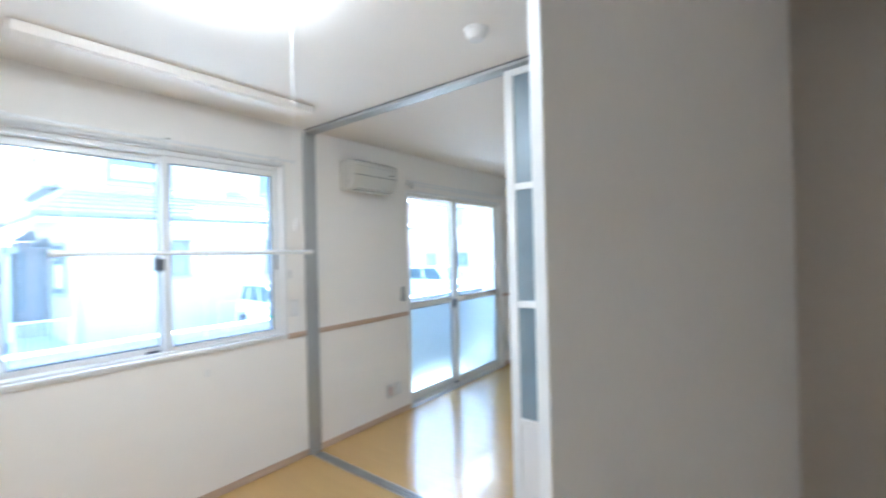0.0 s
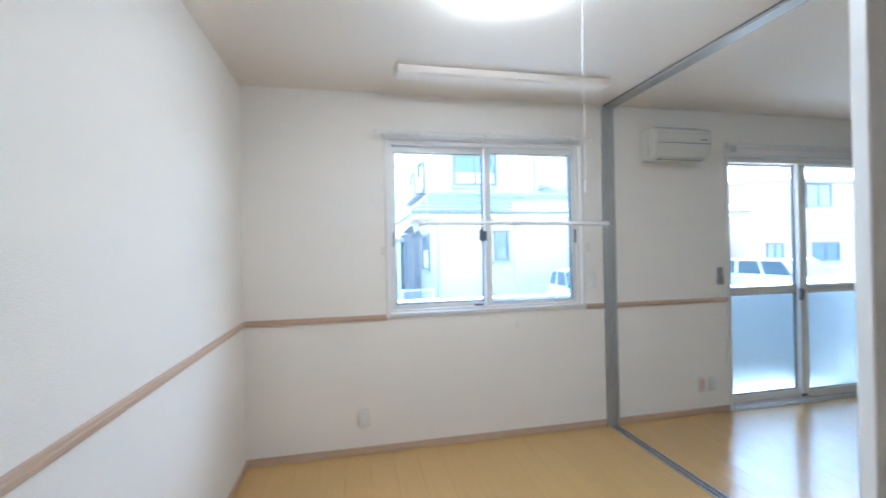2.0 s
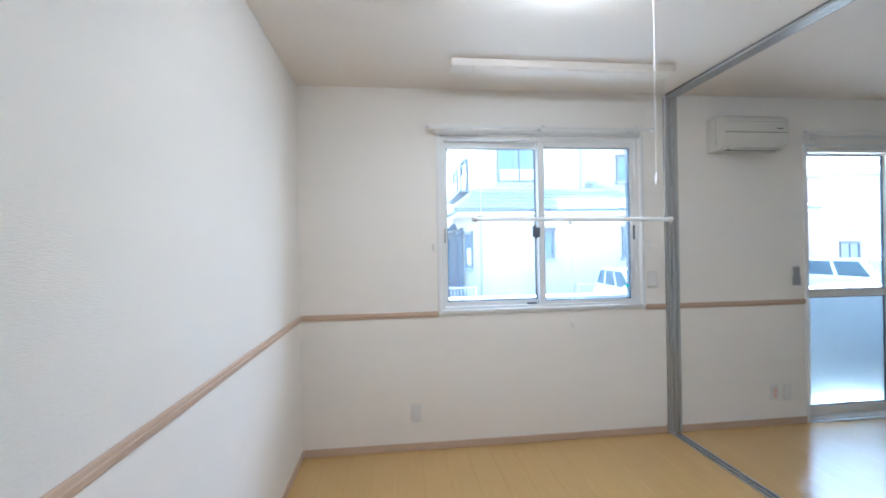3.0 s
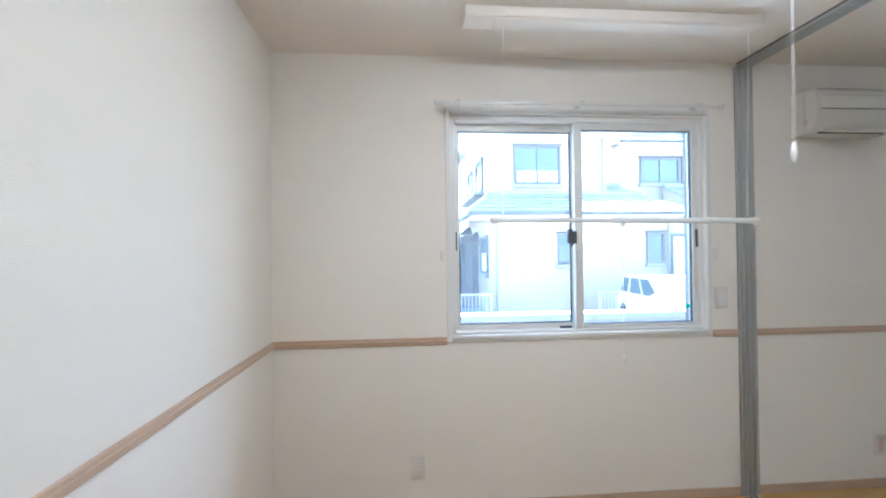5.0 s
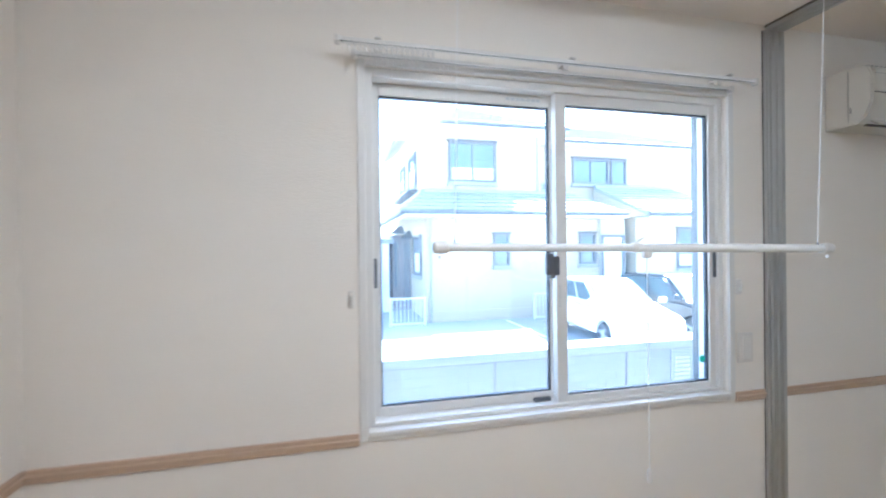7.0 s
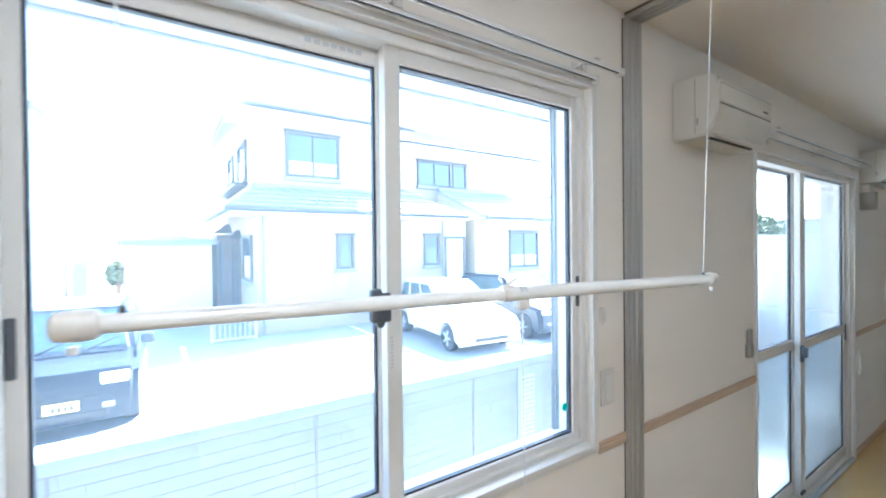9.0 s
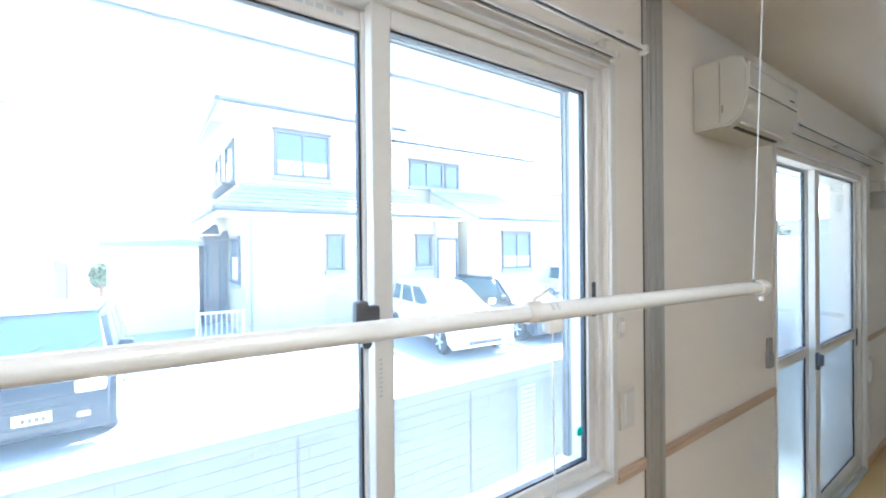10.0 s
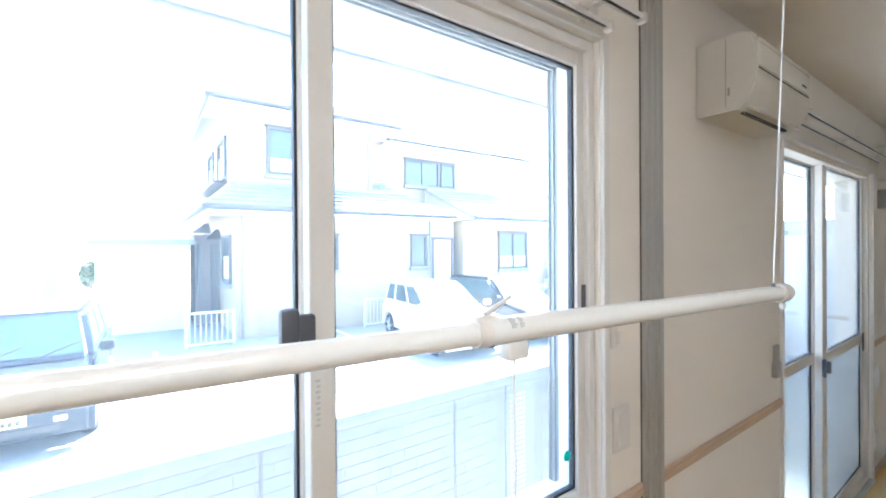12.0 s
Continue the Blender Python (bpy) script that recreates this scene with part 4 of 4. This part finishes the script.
h5 = plain_house((-24.0, -8.9, GROUND), (6.0, 6.9, 6.3), SOFFIT, ROOF, "white two-storey house beyond the lot")
facade_window(h5, -18.0, -5.0, -3.6, 0.3, 1.5, 1)
h6 = plain_house((-16.0, 34.0, GROUND), (9.0, 8.0, 3.6), STUCCO_GREY, ROOF, "far pale house behind the tree")
facade_window(h6, -7.0, 35.0, 36.5, 0.6, 1.8, 1)


pch = thing("porch", (-22.0, -1.48, GROUND), "small brown lean-to porch beyond the lot", "porch")
part("wall", box(nb(), -22.9, -22.0, -1.79, -1.16, GROUND, 1.22), BRICK_FACE, pch)
part("door", box(nb(), -22.0, -21.95, -1.70, -1.42, GROUND, 1.05, 0.01, 1), BROWN, pch)
part("roof", prism(nb(), [(-23.0, 1.24), (-21.75, 1.24), (-21.75, 1.29), (-23.0, 1.50)], -1.88, -0.98), ROOF, pch)
part("post", box(nb(), -21.85, -21.78, -1.10, -1.03, GROUND, 1.24), STEEL, pch)


def fence(x, y0, y1, z1, label):
    ob = thing("fence", (x, (y0 + y1) / 2, HG), label, "fence", "lot fences")
    n = max(1, round((y1 - y0) / 1.0))
    for k in range(n + 1):
        y = y0 + k * (y1 - y0) / n
        part("post", box(nb(), x - 0.025, x + 0.025, y - 0.025, y + 0.025, HG, z1 + 0.03), STEEL, ob)
    for z in (HG + 0.12, z1):
        part("rail", box(nb(), x - 0.015, x + 0.015, y0, y1, z - 0.02, z + 0.02), STEEL, ob)
    first = box(nb(), x - 0.008, x + 0.008, y0 + 0.05, y0 + 0.066, HG + 0.14, z1 - 0.02)
    bar = part("baluster", first, STEEL, ob)
    m = int((y1 - y0) / 0.10)
    for k in range(1, m):
        o = new("baluster", bar.data)
        o.parent = ob
        o.location = (0, k * 0.10, 0)
    push_out(ob)
    return ob


fence(-12.35, 1.62, 2.50, 0.28, "pale steel bar fence before the house")
fence(-12.35, 5.55, 6.75, 0.28, "pale steel bar fence before the house")
fence(-12.15, 9.6, 13.5, 0.28, "pale steel bar fence before the house")


# ---- parked cars ----
def car(at, turn, length, width, height, hood, paint, label, nose=0.80, belt=0.92, raked=0.55, plate_col=PLATE_YELLOW):
    """Local: front towards +x, standing on z = 0."""
    ob = thing("car", (0, 0, 0), label, "car", "parked cars")
    f, r, w = length / 2, -length / 2, width / 2
    wr = 0.29
    wheels = (f - 0.62, r + 0.55)
    low = 0.20
    outline = [(f - 0.06, low), (f, 0.36), (f - 0.015, 0.58), (f - 0.10, nose - 0.04), (f - 0.25, nose), (f - hood, belt), (r + 0.10, belt), (r + 0.01, belt - 0.12), (r, 0.50), (r + 0.06, low + 0.03)]
    for wx in sorted(wheels):
        for k in range(9):
            a = math.pi - k * math.pi / 8
            outline.append((wx + (wr + 0.05) * math.cos(a), max(low + 0.02, 0.29 + (wr + 0.05) * math.sin(a))))
    bm = prism(nb(), outline, -w, w)
    top = [e for e in bm.edges if abs(e.verts[0].co.y - e.verts[1].co.y) < 1e-6 and min(v.co.z for v in e.verts) > 0.34 and not any(abs(v.co.x - wx) < wr + 0.08 and v.co.z < 0.66 for v in e.verts for wx in wheels)]
    bmesh.ops.bevel(bm, geom=top, offset=0.085, segments=5, affect="EDGES")
    body = part("body", bm, paint, ob)
    lo = [Vector((f - hood + 0.08, -w + 0.04, belt - 0.02)), Vector((f - hood + 0.08, w - 0.04, belt - 0.02)), Vector((r + 0.04, w - 0.04, belt - 0.02)), Vector((r + 0.04, -w + 0.04, belt - 0.02))]
    hi = [Vector((f - hood - raked, -w + 0.16, height)), Vector((f - hood - raked, w - 0.16, height)), Vector((r + 0.22, w - 0.16, height - 0.03)), Vector((r + 0.22, -w + 0.16, height - 0.03))]
    bm = nb()
    a, b = [bm.verts.new(p) for p in lo], [bm.verts.new(p) for p in hi]
    bm.faces.new(b), bm.faces.new(list(reversed(a)))
    for i in range(4):
        bm.faces.new((a[i], a[(i + 1) % 4], b[(i + 1) % 4], b[i]))
    bmesh.ops.recalc_face_normals(bm, faces=bm.faces)
    bmesh.ops.bevel(bm, geom=[e for e in bm.edges if max(v.co.z for v in e.verts) > belt + 0.1], offset=0.085, segments=5, affect="EDGES")
    part("cabin", bm, paint, ob)

    def pane(name, p, q, s, t, u0, u1, v0, v1):
        """Glass on the side p-q (lower edge) and t-s (upper edge), inset by shares."""
        def on(u, v):
            return p.lerp(q, u).lerp(t.lerp(s, u), v)
        pts = [on(u0, v0), on(u1, v0), on(u1, v1), on(u0, v1)]
        out = (pts[1] - pts[0]).cross(pts[3] - pts[0]).normalized()
        mid = (pts[0] + pts[2]) / 2 - Vector((0, 0, belt + 0.2))
        if out.dot(mid) < 0:
            out = -out
        bm = nb()
        g = [bm.verts.new(x + out * 0.006) for x in pts]
        h = [bm.verts.new(x - out * 0.01) for x in pts]
        bm.faces.new(g), bm.faces.new(list(reversed(h)))
        for i in range(4):
            bm.faces.new((g[i], g[(i + 1) % 4], h[(i + 1) % 4], h[i]))
        bmesh.ops.recalc_face_normals(bm, faces=bm.faces)
        part(name, bm, CAR_GLASS, ob, "dark tinted glass")

    pane("windshield", lo[0], lo[1], hi[1], hi[0], 0.06, 0.94, 0.10, 0.92)
    pane("rear_window", lo[3], lo[2], hi[2], hi[3], 0.08, 0.92, 0.15, 0.88)
    for s, t in ((0, 3), (1, 2)):
        for u0, u1 in ((0.07, 0.36), (0.40, 0.68), (0.73, 0.93)):
            pane("side_window", lo[s], lo[t], hi[t], hi[s], u0, u1, 0.14, 0.86)
    for wx in wheels:
        for side in (-1, 1):
            y = side * (w - 0.09)
            tyre = part("wheel", lathe(nb(), [(0.17, -0.09), (wr - 0.02, -0.085), (wr, -0.06), (wr, 0.06), (wr - 0.02, 0.085), (0.17, 0.09)], (wx, y, 0.29), 28, "Y"), TYRE, ob)
            rim = lathe(nb(), [(0.02, 0.0), (0.05, 0.02), (0.16, 0.0), (0.185, 0.015), (0.185, 0.0)], (wx, y + side * 0.078, 0.29), 24, "Y")
            for k in range(5):
                an = 2 * math.pi * k / 5
                tube(rim, (wx, y + side * 0.095, 0.29), (wx + 0.165 * math.cos(an), y + side * 0.095, 0.29 + 0.165 * math.sin(an)), 0.022, 6)
            part("rim", rim, RIM, tyre, "silver alloy rim")
    for side in (-1, 1):
        bm = box(nb(), f - 0.17, f - 0.035, side * (w - 0.24) - 0.15, side * (w - 0.24) + 0.15, nose - 0.24, nose - 0.085, 0.03, 3)
        part("headlight", bm, LAMP_CLEAR, ob, "clear headlight")
        bm = box(nb(), f - hood - 0.10, f - hood + 0.02, side * (w + 0.09) - 0.08, side * (w + 0.09) + 0.08, belt + 0.02, belt + 0.15, 0.03, 3)
        part("side_mirror", bm, paint, ob)
        bm = box(nb(), f - 0.10, f + 0.004, side * (w - 0.30) - 0.06, side * (w - 0.30) + 0.06, 0.37, 0.43, 0.01, 2)
        part("fog_light", bm, LAMP_CLEAR, ob)
    bm = nb()
    for k in range(4):
        box(bm, f - 0.06, f + 0.004 - 0.012 * k, -0.36, 0.36, 0.515 + k * 0.04, 0.53 + k * 0.04, 0.003, 1)
    part("grille", bm, DARK, ob)
    part("air_intake", box(nb(), f - 0.05, f + 0.006, -0.42, 0.42, 0.27, 0.35, 0.01, 1), DARK, ob)
    pl = part("licence_plate", box(nb(), f, f + 0.014, -0.165, 0.165, 0.38, 0.50, 0.004, 1), plate_col, ob)
    bm = nb()
    for k in range(4):
        box(bm, f + 0.013, f + 0.016, -0.09 + k * 0.055, -0.055 + k * 0.055, 0.40, 0.455)
    part("plate_mark", bm, DARK, pl)
    for k in (0, 1):
        part("wiper", tube(nb(), (f - hood + 0.075, -0.35 + 0.5 * k, belt + 0.02), (f - hood - 0.06, 0.05 + 0.5 * k, belt + 0.16), 0.008, 6), DARK, ob)
    ob.matrix_world = pose(*at, 0, 0, turn)
    return ob


car((-10.25, 6.94, GROUND), -6, 3.60, 1.56, 1.43, 0.95, WHITE_PAINT, "small white hatchback parked facing the building", belt=0.90, nose=0.76, raked=0.85)
car((-10.40, 9.25, GROUND), -4, 3.90, 1.70, 1.48, 1.00, BLACK_PAINT, "black hatchback parked beside the white one", raked=0.75, plate_col=SOFFIT)
car((-11.5, 15.05, GROUND), 0, 4.40, 1.70, 1.54, 1.10, SILVER_PAINT, "pearl white wagon parked in the row", plate_col=SOFFIT)
car((-9.88, -0.11, GROUND), 0, 3.40, 1.48, 1.50, 0.55, BLACK_PAINT, "black boxy small car facing the building", belt=0.98, nose=0.86, raked=0.35)


# ---- tree beyond the screen ----
def tree(at, height, spread, label):
    ob = thing("tree", at, label, "tree")
    x, y, z = at
    bm = nb()
    tube(bm, (x, y, z), (x + 0.1, y, z + height * 0.45), 0.14, 10, r2=0.09)
    for k in range(7):
        a = k * 2.4
        tube(bm, (x + 0.1, y, z + height * (0.32 + 0.03 * k)), (x + spread * 0.7 * math.cos(a), y + spread * 0.7 * math.sin(a), z + height * (0.6 + 0.05 * k)), 0.05, 7, r2=0.015)
    part("trunk", bm, BARK, ob)
    verts, faces = [], []
    for k in range(2600):
        d = Vector((random.gauss(0, 1), random.gauss(0, 1), random.gauss(0, 1))).normalized()
        rr = (0.45 + 0.55 * random.random()) * (1 + 0.25 * noise.noise(d * 2.3))
        c = Vector((d.x * spread * rr, d.y * spread * rr, height * 0.72 + d.z * height * 0.30 * rr))
        if noise.noise(c * 1.1) < -0.22:
            continue
        n = Vector((random.gauss(0, 1), random.gauss(0, 1), random.gauss(0, 1) + 0.8)).normalized()
        u = n.orthogonal().normalized() * 0.07
        v2 = n.cross(u)
        i = len(verts)
        verts += [c + u * 1.5, c + v2, c - u * 1.5, c - v2]
        faces.append((i, i + 1, i + 2, i + 3))
    me = bpy.data.meshes.new("crown")
    me.from_pydata(verts, [], faces)
    me.materials.append(FOLIAGE)
    crown = new("crown", me)
    crown.parent = ob
    tagged(crown, "many small green leaves")
    return ob


tree((-24.5, -0.6, GROUND), 1.7, 0.42, "small leafy shrub beside the far porch")
tree((-8.7, 21.0, GROUND), 3.5, 1.2, "small leafy green tree beyond the terrace screen")

# ---- floor planks and wall blocks ----
def planks(x0, x1, y0, y1, width, length):
    shared = {}
    n = int((y1 - y0) / width + 0.999)
    for j in range(n):
        ya, yb = y0 + j * width, min(y1, y0 + (j + 1) * width)
        x = x0 - length * ((j * 0.37) % 1.0)
        while x < x1:
            a, b = max(x, x0), min(x + length, x1)
            x += length
            if b - a < 0.02:
                continue
            key = (round(b - a, 3), round(yb - ya, 3))
            if key not in shared:
                bm = box(nb(), 0, b - a - 0.0004, 0, yb - ya - 0.0004, -0.011, 0.0, 0.0005, 1)
                shared[key] = mesh_of("plank", bm, FLOOR)
            ob = new("plank", shared[key])
            ob.parent = floor
            ob.location = (a, ya, 0)


planks(WX, BACK, SY, PY0 + 0.011, 0.1515, 1.818)
planks(WX, 0.168, PY1 - 0.021, NY, 0.1515, 1.818)
planks(0.30, BACK, PY0 + 0.012, 2.455, 0.1515, 1.818)
block = mesh_of("block", box(nb(), -0.008, -0.0028, 0.001, 0.144, 0.001, 0.055, 0.0010, 1), BLOCK)
for j in range(12):
    z = PT - 0.012 - 0.056 * (j + 1)
    for i in range(25):
        y = -0.45 + i * 0.145 + (0.0725 if j % 2 else 0.0)
        if 2.58 < y < 2.96:
            continue
        ob = new("block", block)
        ob.parent = gw
        ob.location = Vector((GX, y, z)) - ORIGIN[gw.name]
